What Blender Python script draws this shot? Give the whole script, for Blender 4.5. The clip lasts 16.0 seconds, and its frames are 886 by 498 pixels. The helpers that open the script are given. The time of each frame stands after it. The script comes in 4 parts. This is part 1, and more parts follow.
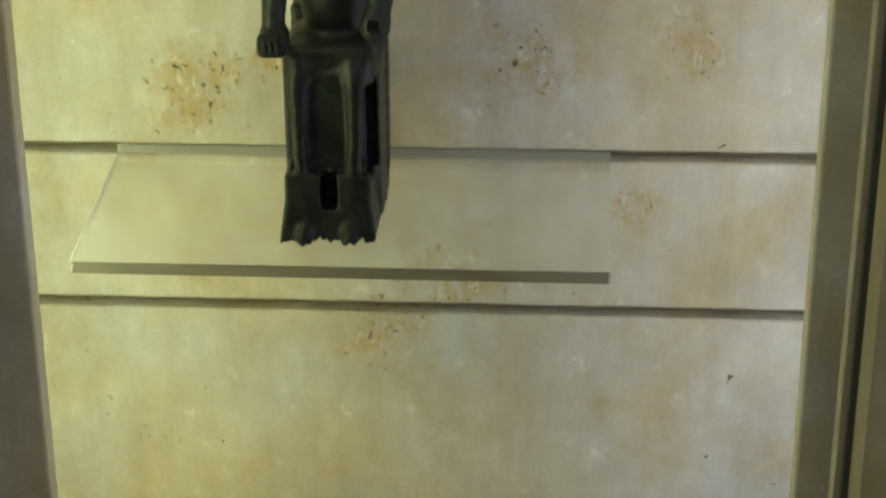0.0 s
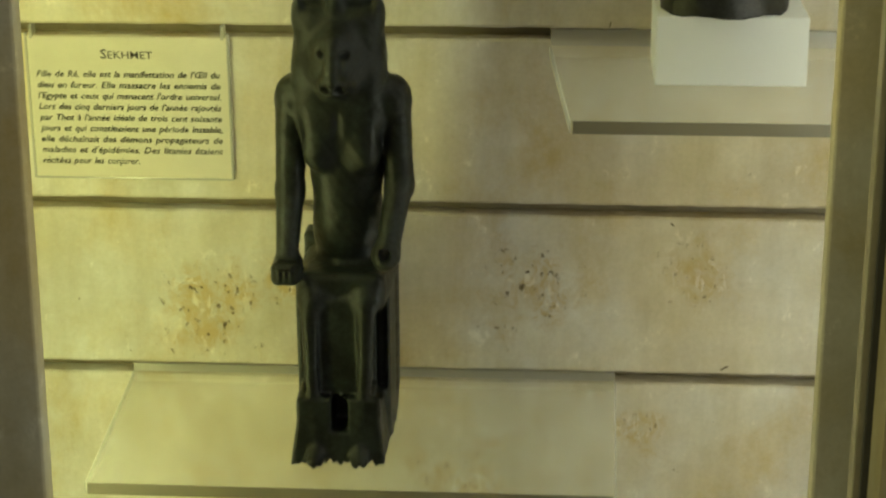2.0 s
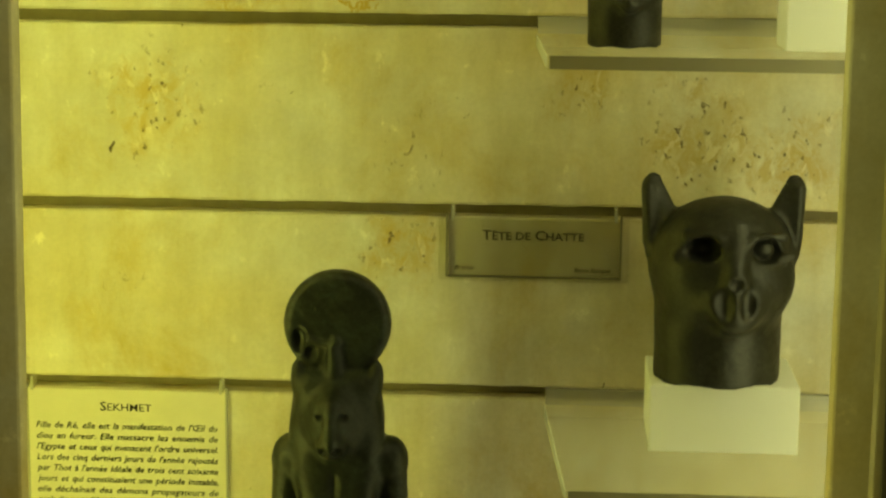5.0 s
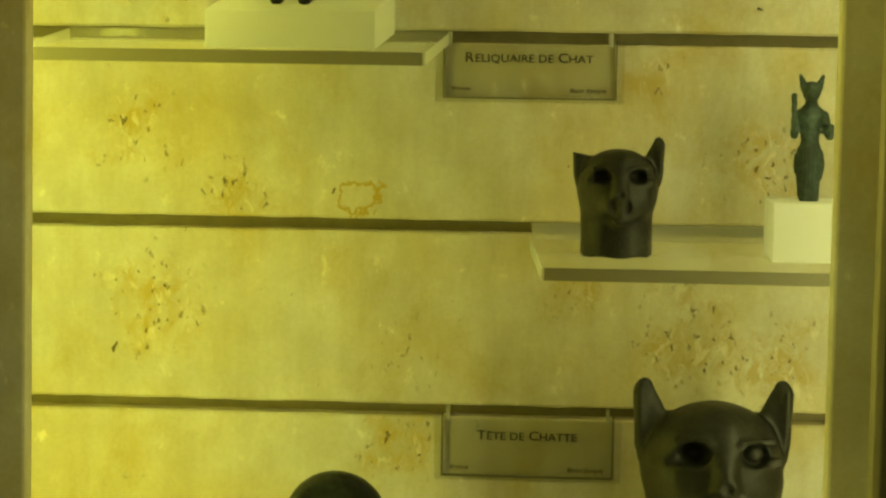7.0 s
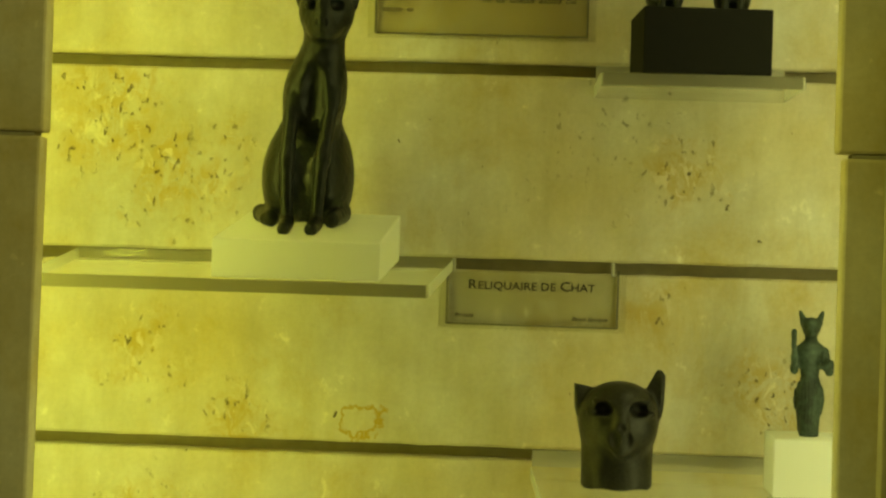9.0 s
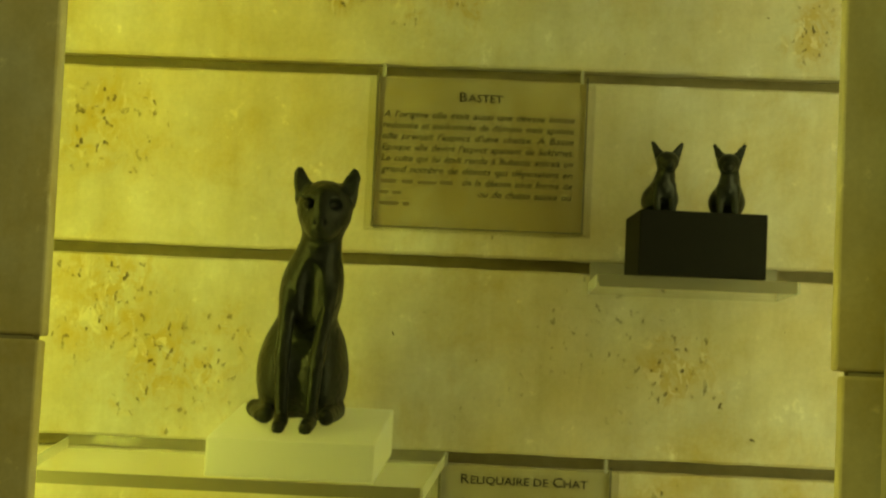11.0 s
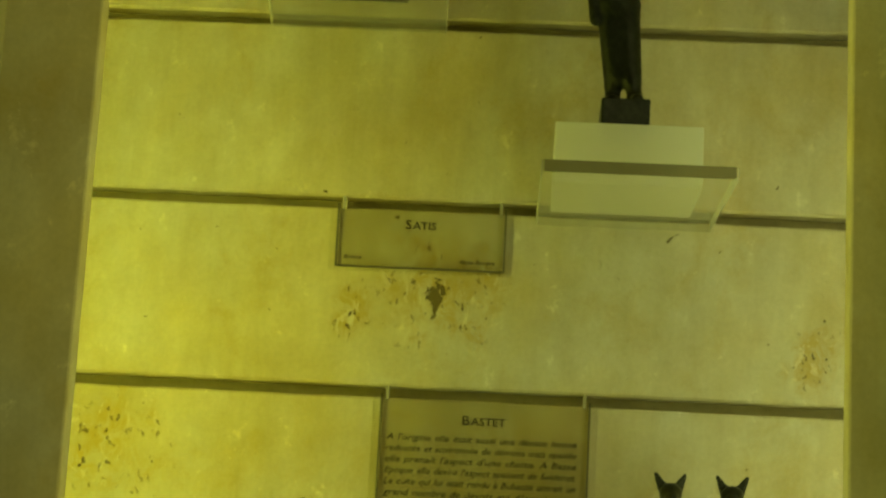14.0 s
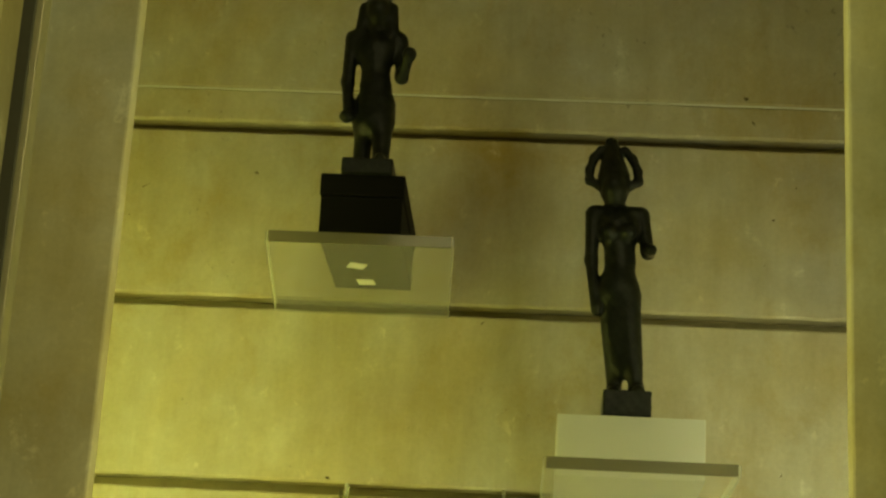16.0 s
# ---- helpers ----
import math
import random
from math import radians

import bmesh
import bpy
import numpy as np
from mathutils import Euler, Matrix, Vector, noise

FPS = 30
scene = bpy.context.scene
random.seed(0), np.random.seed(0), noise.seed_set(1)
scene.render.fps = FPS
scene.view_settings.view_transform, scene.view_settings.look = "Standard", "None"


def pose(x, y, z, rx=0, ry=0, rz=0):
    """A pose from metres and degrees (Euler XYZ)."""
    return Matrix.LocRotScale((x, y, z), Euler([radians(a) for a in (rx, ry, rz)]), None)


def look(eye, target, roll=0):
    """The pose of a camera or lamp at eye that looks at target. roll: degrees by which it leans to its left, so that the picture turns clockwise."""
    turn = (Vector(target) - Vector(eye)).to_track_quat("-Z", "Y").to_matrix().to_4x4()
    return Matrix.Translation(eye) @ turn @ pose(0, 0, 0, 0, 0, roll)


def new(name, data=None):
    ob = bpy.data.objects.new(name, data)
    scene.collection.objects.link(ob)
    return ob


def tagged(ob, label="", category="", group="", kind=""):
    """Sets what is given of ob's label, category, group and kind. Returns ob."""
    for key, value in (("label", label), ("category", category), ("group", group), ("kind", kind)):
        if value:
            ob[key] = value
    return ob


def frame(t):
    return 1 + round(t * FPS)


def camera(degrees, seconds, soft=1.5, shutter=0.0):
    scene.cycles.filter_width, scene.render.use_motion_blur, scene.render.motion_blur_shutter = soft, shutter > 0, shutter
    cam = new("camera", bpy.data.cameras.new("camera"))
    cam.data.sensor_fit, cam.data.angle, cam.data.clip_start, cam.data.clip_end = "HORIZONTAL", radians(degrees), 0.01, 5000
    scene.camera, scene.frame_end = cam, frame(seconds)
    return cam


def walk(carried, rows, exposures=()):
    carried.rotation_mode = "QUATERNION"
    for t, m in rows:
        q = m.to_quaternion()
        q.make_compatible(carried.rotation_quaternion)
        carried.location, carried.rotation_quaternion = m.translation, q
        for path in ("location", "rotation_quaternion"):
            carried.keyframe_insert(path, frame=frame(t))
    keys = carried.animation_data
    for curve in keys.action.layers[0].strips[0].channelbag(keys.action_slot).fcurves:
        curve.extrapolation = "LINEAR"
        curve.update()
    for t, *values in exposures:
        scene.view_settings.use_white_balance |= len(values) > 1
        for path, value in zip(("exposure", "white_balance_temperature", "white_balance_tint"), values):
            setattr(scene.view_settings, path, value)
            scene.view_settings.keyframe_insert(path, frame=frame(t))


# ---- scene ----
cam = camera(26.42, 16.0, soft=2.4)
Z0 = 0.75   # height above the room's floor from which the case is measured
PATH = [
    (0, 0.0552, -1.3096, 0.6912, 3.726, -24.800, -0.441),
    (0.5, 0.0577, -1.3152, 0.7039, 3.936, -23.191, -0.516),
    (1, 0.0603, -1.3207, 0.7137, 4.106, -21.770, -0.580),
    (1.5, 0.0600, -1.3246, 0.7238, 4.116, -20.595, -0.478),
    (2, 0.0579, -1.3296, 0.7312, 4.016, -19.297, -0.293),
    (2.5, 0.0561, -1.3317, 0.7416, 3.906, -18.016, -0.107),
    (3, 0.0558, -1.3309, 0.7523, 3.854, -16.570, -0.058),
    (3.5, 0.0570, -1.3287, 0.7628, 3.877, -15.054, 0.033),
    (4, 0.0594, -1.3287, 0.7700, 3.916, -13.393, 0.118),
    (4.2, 0.0574, -1.3273, 0.7721, 3.861, -12.769, 0.373),
    (6.3, 0.0452, -1.3561, 0.8078, 3.194, -7.502, 0.664),
    (6.5, 0.0442, -1.3587, 0.8102, 3.155, -6.988, 0.792),
    (7, 0.0440, -1.3620, 0.8192, 3.173, -5.753, 0.852),
    (7.5, 0.0428, -1.3657, 0.8346, 3.161, -4.707, 1.038),
    (8, 0.0436, -1.3662, 0.8501, 3.247, -3.604, 1.288),
    (8.5, 0.0425, -1.3671, 0.8488, 3.260, -1.806, 1.557),
    (9, 0.0427, -1.3685, 0.8500, 3.321, -0.192, 1.771),
    (9.2, 0.0432, -1.3685, 0.8540, 3.350, 0.284, 1.896),
    (11.3, 0.0253, -1.3754, 0.8988, 2.780, 4.510, 2.655),
    (11.5, 0.0220, -1.3776, 0.9030, 2.685, 4.945, 2.607),
    (12, 0.0188, -1.3794, 0.9143, 2.631, 6.054, 2.712),
    (12.5, 0.0177, -1.3812, 0.9252, 2.651, 7.209, 2.818),
    (13, 0.0173, -1.3840, 0.9337, 2.694, 8.495, 2.935),
    (13.5, 0.0185, -1.3853, 0.9448, 2.805, 9.710, 2.977),
    (14, 0.0171, -1.3877, 0.9524, 2.821, 11.144, 3.080),
    (14.5, 0.0177, -1.3898, 0.9606, 2.940, 12.745, 3.266),
    (15, 0.0193, -1.3978, 0.9742, 3.111, 14.283, 3.307),
    (15.5, 0.0195, -1.4006, 0.9887, 3.275, 15.974, 3.375),
    (16, 0.0190, -1.4036, 1.0048, 3.426, 17.616, 3.289),
]
EXPOSURES = [
    (0.0, -0.25, 4950, 43),
    (1.5, -0.35, 5450, 37),
    (2.5, -0.40, 6000, 17),
    (3.5, -0.45, 7500, -3),
    (4.2, -0.41, 8300, -7),
    (7.0, -0.29, 11900, -17),
    (9.0, -0.33, 11900, -21),
    (12.5, -0.55, 13500, -21),
    (14.5, -0.49, 13500, -31),
    (15.5, -0.49, 12000, -31),
    (16.0, -0.31, 8500, -6),
]
walk(cam, [(t, pose(x, y, Z0 + z, 90 + pitch, 0, yaw) @ pose(0, 0, 0, 0, 0, roll)) for t, x, y, z, yaw, pitch, roll in PATH], EXPOSURES)

# ---- world and light ----
world = bpy.data.worlds.new("dim_gallery")
world.use_nodes = True
world.node_tree.nodes["Background"].inputs[0].default_value = (0.5, 0.5, 0.5, 1)
world.node_tree.nodes["Background"].inputs[1].default_value = 0.02
scene.world = world


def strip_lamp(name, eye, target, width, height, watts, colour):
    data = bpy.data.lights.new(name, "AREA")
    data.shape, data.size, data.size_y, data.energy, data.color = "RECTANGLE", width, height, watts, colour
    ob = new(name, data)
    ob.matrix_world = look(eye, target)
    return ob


# upright tubes hidden behind the two stone jambs
strip_lamp("tube_light_left", (-0.335, -0.262, Z0 + 0.59), (-0.235, 0.0, Z0 + 0.59), 0.035, 1.60, 3.0, (0.93, 1.0, 0.27))
strip_lamp("tube_light_right", (0.285, -0.262, Z0 + 0.59), (0.195, 0.0, Z0 + 0.59), 0.035, 1.60, 1.85, (0.94, 1.0, 0.66))
# the gallery's light, unseen: a dim ceiling lamp in front of the case
strip_lamp("gallery_fill", (0.3, -2.2, 2.95), (0.1, -0.6, 1.0), 1.2, 0.6, 7.0, (1.0, 0.92, 0.62))
# one to either side, added only to brighten the stone jambs
strip_lamp("gallery_fill", (-1.75, -1.30, 2.95), (0.1, -0.4, 1.5), 0.5, 0.5, 66.0, (0.92, 0.97, 0.38))
strip_lamp("gallery_fill", (1.70, -1.30, 2.95), (-0.2, -0.4, 1.5), 0.5, 0.5, 56.0, (0.93, 0.96, 0.46))


# ---- materials ----
def shader(name):
    m = bpy.data.materials.new(name)
    m.use_nodes = True
    nodes, links = m.node_tree.nodes, m.node_tree.links
    return m, nodes, links, nodes["Principled BSDF"]


def node(nodes, kind, **values):
    n = nodes.new(kind)
    for key, value in values.items():
        n.inputs[key].default_value = value
    return n


def ramp(nodes, links, source, stops):
    n = nodes.new("ShaderNodeValToRGB")
    while len(n.color_ramp.elements) < len(stops):
        n.color_ramp.elements.new(0.5)
    for e, (at, c) in zip(n.color_ramp.elements, stops):
        e.position, e.color = at, (*c, 1)
    links.new(source, n.inputs[0])
    return n.outputs[0]


def mixed(nodes, links, fac, a, b, kind="MIX"):
    n = nodes.new("ShaderNodeMix")
    n.data_type, n.blend_type = "RGBA", kind
    for value, at in ((fac, 0), (a, 6), (b, 7)):
        if isinstance(value, (int, float)):
            n.inputs[at].default_value = value
        elif isinstance(value, tuple):
            n.inputs[at].default_value = (*value, 1)
        else:
            links.new(value, n.inputs[at])
    return n.outputs[2]


def texture(nodes, links, vector, scale, detail=6.0, rough=0.6, distortion=0.0, stretch=(1, 1, 1)):
    mp = nodes.new("ShaderNodeMapping")
    mp.inputs["Scale"].default_value = stretch
    links.new(vector, mp.inputs[0])
    n = node(nodes, "ShaderNodeTexNoise", Scale=scale, Detail=detail, Roughness=rough, Distortion=distortion)
    links.new(mp.outputs[0], n.inputs["Vector"])
    return n.outputs["Fac"]


# pitted, ochre-stained places in the back wall: across, up from the case's zero, size
PATCHES = [(-0.055, 1.1914, 0.044), (-0.060, 0.535, 0.026), (-0.182, 0.722, 0.030), (0.197, 0.745, 0.034), (0.150, 0.620, 0.040), (-0.282, 0.935, 0.045), (0.137, 0.904, 0.030),
           (-0.290, 1.069, 0.040), (-0.228, 0.895, 0.045), (-0.215, 0.215, 0.045), (0.070, 0.651, 0.026), (0.119, 0.803, 0.022), (0.113, 0.117, 0.022), (0.226, 1.153, 0.026), (-0.117, 1.178, 0.016), (-0.025, 1.182, 0.018),
           (-0.245, 0.640, 0.036), (0.215, 0.600, 0.034), (-0.255, 0.765, 0.030), (0.030, 0.238, 0.036), (-0.150, 0.245, 0.026), (-0.020, 0.065, 0.045), (0.150, 0.250, 0.026), (-0.080, 0.010, 0.030)]


def sums(nodes, links, kind, a, b):
    n = nodes.new("ShaderNodeMath")
    n.operation = kind
    for k, v in enumerate((a, b)):
        if isinstance(v, (int, float)):
            n.inputs[k].default_value = v
        else:
            links.new(v, n.inputs[k])
    return n.outputs[0]


def patch(nodes, links, position, warp, px, pz, size, squeeze=1.0, gain=1.0):
    """One at a place on the wall, falling unevenly to nought at size."""
    at = nodes.new("ShaderNodeVectorMath")
    at.operation = "SUBTRACT"
    at.inputs[1].default_value = (px, 0, Z0 + pz)
    links.new(position, at.inputs[0])
    flat = nodes.new("ShaderNodeVectorMath")
    flat.operation = "MULTIPLY"
    flat.inputs[1].default_value = (1 / size / squeeze, 0, 1 / size)
    links.new(at.outputs[0], flat.inputs[0])
    far = nodes.new("ShaderNodeVectorMath")
    far.operation = "LENGTH"
    links.new(flat.outputs[0], far.inputs[0])
    uneven = sums(nodes, links, "ADD", far.outputs["Value"], sums(nodes, links, "MULTIPLY", sums(nodes, links, "SUBTRACT", warp, 0.5), 3.2))
    out = sums(nodes, links, "MULTIPLY", sums(nodes, links, "SUBTRACT", 1.0, uneven), gain)
    clamp = nodes.new("ShaderNodeClamp")
    links.new(out, clamp.inputs[0])
    return clamp.outputs[0]


def limestone(name, light, dark, stain, pits=True, shift=0.0):
    """Sawn pale travertine: cloudy ground, ochre veins and stains, small pits in clusters."""
    m, nodes, links, bsdf = shader(name)
    geo = nodes.new("ShaderNodeNewGeometry")
    at = nodes.new("ShaderNodeVectorMath")
    at.operation = "ADD"
    at.inputs[1].default_value = (shift, shift * 0.3, shift * 0.7)
    links.new(geo.outputs["Position"], at.inputs[0])
    p = at.outputs[0]
    clouds = ramp(nodes, links, texture(nodes, links, p, 9, 6, 0.6, 0.15), [(0.34, dark), (0.62, light)])
    stained = ramp(nodes, links, texture(nodes, links, p, 10, 6, 0.7, 0.25, (1, 1, 0.8)), [(0.52, (0, 0, 0)), (0.72, (0.85, 0.85, 0.85))])
    c = mixed(nodes, links, stained, clouds, stain)
    speck = ramp(nodes, links, texture(nodes, links, p, 48, 5, 0.7, 0.2, (1, 1, 0.8)), [(0.615, (0, 0, 0)), (0.70, (1, 1, 1))])
    pale = nodes.new("ShaderNodeMath")
    pale.operation = "MULTIPLY"
    pale.inputs[1].default_value = 0.62
    links.new(speck, pale.inputs[0])
    c = mixed(nodes, links, pale.outputs[0], c, tuple(min(1.0, v * 1.22 + 0.05) for v in light))
    fine = ramp(nodes, links, texture(nodes, links, p, 260, 4, 0.7), [(0.3, (0.93, 0.93, 0.93)), (0.7, (1.04, 1.04, 1.04))])
    c = mixed(nodes, links, 1.0, c, fine, "MULTIPLY")
    smudge = ramp(nodes, links, texture(nodes, links, p, 24, 4, 0.62, 0.12, (1, 1, 0.8)), [(0.34, (0.93, 0.90, 0.80)), (0.50, (1.0, 0.99, 0.97)), (0.64, (1.07, 1.08, 1.12))])
    c = mixed(nodes, links, 1.0, c, smudge, "MULTIPLY")
    drawn = ramp(nodes, links, texture(nodes, links, p, 42, 4, 0.6, 0.1, (1, 1, 0.13)), [(0.33, (0.90, 0.885, 0.84)), (0.52, (1, 1, 1)), (0.68, (1.06, 1.06, 1.07))])
    c = mixed(nodes, links, 0.8, c, drawn, "MULTIPLY")
    veil = ramp(nodes, links, texture(nodes, links, p, 4.5, 4, 0.55, 0.4), [(0.36, (1.04, 0.98, 0.80)), (0.50, (1, 1, 1)), (0.64, (0.90, 0.94, 1.07))])
    c = mixed(nodes, links, 1.0, c, veil, "MULTIPLY")
    grain = texture(nodes, links, p, 320, 4, 0.6)
    bump = nodes.new("ShaderNodeBump")
    bump.inputs["Strength"].default_value, bump.inputs["Distance"].default_value = 0.15, 0.0005
    links.new(grain, bump.inputs["Height"])
    normal = bump.outputs[0]
    if pits:
        warp = texture(nodes, links, p, 30, 4, 0.65)
        mask = None
        for px, pz, r in PATCHES:
            d = patch(nodes, links, geo.outputs["Position"], warp, px, pz, r * 1.15, 1.0, 1.35)
            mask = d if mask is None else sums(nodes, links, "MAXIMUM", mask, d)
        ring = patch(nodes, links, geo.outputs["Position"], warp, -0.0955, 0.720, 0.017)
        ring = ramp(nodes, links, ring, [(0.10, (0, 0, 0)), (0.22, (1, 1, 1)), (0.30, (1, 1, 1)), (0.42, (0, 0, 0))])
        core = ramp(nodes, links, texture(nodes, links, p, 70, 5, 0.7, 0.8, (1, 1, 0.7)), [(0.40, (0, 0, 0)), (0.56, (1, 1, 1))])
        ochre = sums(nodes, links, "MAXIMUM", sums(nodes, links, "MULTIPLY", mask, core), sums(nodes, links, "MULTIPLY", ring, 1.4))
        c = mixed(nodes, links, sums(nodes, links, "MULTIPLY", ochre, 0.72), c, tuple(v * f for v, f in zip(stain, (0.95, 0.85, 0.55))))
        flecks = ramp(nodes, links, texture(nodes, links, p, 85, 4, 0.6, 1.0, (1, 1, 0.6)), [(0.56, (0, 0, 0)), (0.64, (1, 1, 1))])
        c = mixed(nodes, links, sums(nodes, links, "MULTIPLY", sums(nodes, links, "MULTIPLY", mask, flecks), 0.5), c, tuple(min(0.9, v * 1.2 + 0.08) for v in light))
        holes = ramp(nodes, links, texture(nodes, links, p, 190, 4, 0.62, 0.12, (1, 1, 0.6)), [(0.61, (0, 0, 0)), (0.67, (0.9, 0.9, 0.9))])
        wide = ramp(nodes, links, texture(nodes, links, p, 5.2, 5, 0.65, 0.6), [(0.56, (0, 0, 0)), (0.66, (0.45, 0.45, 0.45))])
        pit = sums(nodes, links, "MULTIPLY", sums(nodes, links, "MAXIMUM", mask, wide), holes)
        rare = ramp(nodes, links, texture(nodes, links, p, 75, 3, 0.5, 0.8), [(0.74, (0, 0, 0)), (0.765, (1, 1, 1))])
        rough_edge = texture(nodes, links, p, 95, 5, 0.75, 0.6)
        cave = ramp(nodes, links, patch(nodes, links, geo.outputs["Position"], rough_edge, -0.0545, 1.190, 0.015, 0.55), [(0.30, (0, 0, 0)), (0.40, (1, 1, 1))])
        both = sums(nodes, links, "MAXIMUM", sums(nodes, links, "MAXIMUM", pit, rare), cave)
        c = mixed(nodes, links, both, c, tuple(v * 0.30 for v in stain))
        deep = nodes.new("ShaderNodeBump")
        deep.invert = True
        deep.inputs["Strength"].default_value, deep.inputs["Distance"].default_value = 1.0, 0.003
        links.new(both, deep.inputs["Height"])
        links.new(normal, deep.inputs["Normal"])
        normal = deep.outputs[0]
    links.new(c, bsdf.inputs["Base Color"])
    links.new(normal, bsdf.inputs["Normal"])
    bsdf.inputs["Roughness"].default_value = 0.62
    return m


def bronze(name, body, patina, gloss=0.38):
    m, nodes, links, bsdf = shader(name)
    geo = nodes.new("ShaderNodeTexCoord").outputs["Object"]
    big = ramp(nodes, links, texture(nodes, links, geo, 38, 6, 0.65, 0.5), [(0.40, body), (0.66, patina)])
    worn = ramp(nodes, links, texture(nodes, links, geo, 240, 5, 0.7), [(0.32, (0.55, 0.55, 0.55)), (0.7, (1.25, 1.25, 1.25))])
    links.new(mixed(nodes, links, 1.0, big, worn, "MULTIPLY"), bsdf.inputs["Base Color"])
    rough = nodes.new("ShaderNodeMapRange")
    rough.inputs["To Min"].default_value, rough.inputs["To Max"].default_value = gloss - 0.1, gloss + 0.2
    links.new(texture(nodes, links, geo, 70, 5, 0.6), rough.inputs[0])
    links.new(rough.outputs[0], bsdf.inputs["Roughness"])
    bsdf.inputs["Metallic"].default_value = 0.35
    bump = nodes.new("ShaderNodeBump")
    bump.inputs["Strength"].default_value, bump.inputs["Distance"].default_value = 0.3, 0.0010
    links.new(texture(nodes, links, geo, 170, 6, 0.65), bump.inputs["Height"])
    links.new(bump.outputs[0], bsdf.inputs["Normal"])
    return m


def plain(name, colour, rough=0.5, metal=0.0, mottle=0.12):
    m, nodes, links, bsdf = shader(name)
    p = nodes.new("ShaderNodeNewGeometry").outputs["Position"]
    c = ramp(nodes, links, texture(nodes, links, p, 60, 5, 0.65), [(0.3, tuple(v * (1 - mottle) for v in colour)), (0.7, tuple(min(1, v * (1 + mottle)) for v in colour))])
    links.new(c, bsdf.inputs["Base Color"])
    bsdf.inputs["Roughness"].default_value, bsdf.inputs["Metallic"].default_value = rough, metal
    return m


def acrylic(name, haze, clear, gloss, tint=(0.97, 0.98, 0.95)):
    """Clear cast acrylic: mostly see-through, a little milky, with a polished surface."""
    m = bpy.data.materials.new(name)
    m.use_nodes = True
    nodes, links = m.node_tree.nodes, m.node_tree.links
    nodes.remove(nodes["Principled BSDF"])
    through_it = node(nodes, "ShaderNodeBsdfTransparent", Color=(*tint, 1))
    white = node(nodes, "ShaderNodeBsdfDiffuse", Color=(*haze, 1))
    glow = node(nodes, "ShaderNodeBsdfTranslucent", Color=(*haze, 1))
    shine = node(nodes, "ShaderNodeBsdfGlossy", Roughness=0.08)
    milk, a, b = (nodes.new("ShaderNodeMixShader") for _ in range(3))
    milk.inputs[0].default_value = 0.5
    links.new(white.outputs[0], milk.inputs[1])
    links.new(glow.outputs[0], milk.inputs[2])
    a.inputs[0].default_value = clear
    links.new(milk.outputs[0], a.inputs[1])
    links.new(through_it.outputs[0], a.inputs[2])
    b.inputs[0].default_value = 0.06 * gloss
    links.new(a.outputs[0], b.inputs[1])
    links.new(shine.outputs[0], b.inputs[2])
    links.new(b.outputs[0], nodes["Material Output"].inputs[0])
    return m


STONE = limestone("pale_travertine", (0.62, 0.58, 0.47), (0.52, 0.47, 0.36), (0.48, 0.37, 0.15))
JAMB = limestone("jamb_limestone", (0.60, 0.55, 0.42), (0.50, 0.45, 0.33), (0.47, 0.37, 0.18), pits=False, shift=3.0)
BACKING = plain("dark_joint", (0.30, 0.26, 0.17), 0.9)
PLASTER = plain("gallery_plaster", (0.22, 0.20, 0.16), 0.9)
FLOORING = plain("gallery_floor", (0.12, 0.10, 0.08), 0.6)
DARKSTONE = limestone("gallery_stone", (0.30, 0.26, 0.15), (0.23, 0.19, 0.11), (0.22, 0.16, 0.07), pits=False, shift=7.0)
BRASS = plain("pale_frame_metal", (0.42, 0.38, 0.27), 0.4, 0.5)
RUBBER = plain("dark_gasket", (0.05, 0.046, 0.036), 0.7)
BRONZE = bronze("green_grey_bronze", (0.014, 0.016, 0.014), (0.034, 0.042, 0.038), 0.40)
BROWN_BRONZE = bronze("brown_bronze", (0.020, 0.019, 0.015), (0.036, 0.035, 0.029), 0.38)
GREEN_BRONZE = bronze("green_patina_bronze", (0.022, 0.034, 0.027), (0.075, 0.115, 0.09), 0.5)
BLACK_BRONZE = bronze("black_bronze", (0.008, 0.010, 0.008), (0.019, 0.024, 0.020), 0.34)
FADED = plain("faded_ink", (0.16, 0.13, 0.08), 0.7, 0, 0.05)
BLACK = plain("black_plinth", (0.007, 0.0065, 0.005), 0.7)
BLACK.node_tree.nodes["Principled BSDF"].inputs["Specular IOR Level"].default_value = 0.15
# for an added strip that lightens the dark joint behind a shelf
JOINT_COVER = acrylic("acrylic_cover", (0.92, 0.90, 0.82), 0.62, 0.5)
CLEAR = acrylic("clear_acrylic", (0.92, 0.92, 0.88), 0.80, 0.7, (1.0, 1.0, 0.995))
# edges of the same clear acrylic, unlit and lit look put into the colour
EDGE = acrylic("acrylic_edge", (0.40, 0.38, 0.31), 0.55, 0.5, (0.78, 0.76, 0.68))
LIT_EDGE = acrylic("acrylic_lit_edge", (0.9, 0.9, 0.85), 0.55, 1.0)
FROSTED = acrylic("frosted_acrylic", (0.97, 0.98, 0.97), 0.22, 0.1)
SHEET = acrylic("label_sheet", (0.62, 0.58, 0.46), 0.955, 0.4, (0.992, 0.99, 0.97))
TAN_SHEET = acrylic("tan_label_sheet", (0.60, 0.52, 0.37), 0.92, 0.4, (0.975, 0.96, 0.91))
HOLDER = acrylic("label_holder", (0.8, 0.78, 0.7), 0.98, 0.5, (0.995, 0.995, 0.985))
CARD = plain("cream_card", (0.60, 0.56, 0.44), 0.7, 0, 0.03)
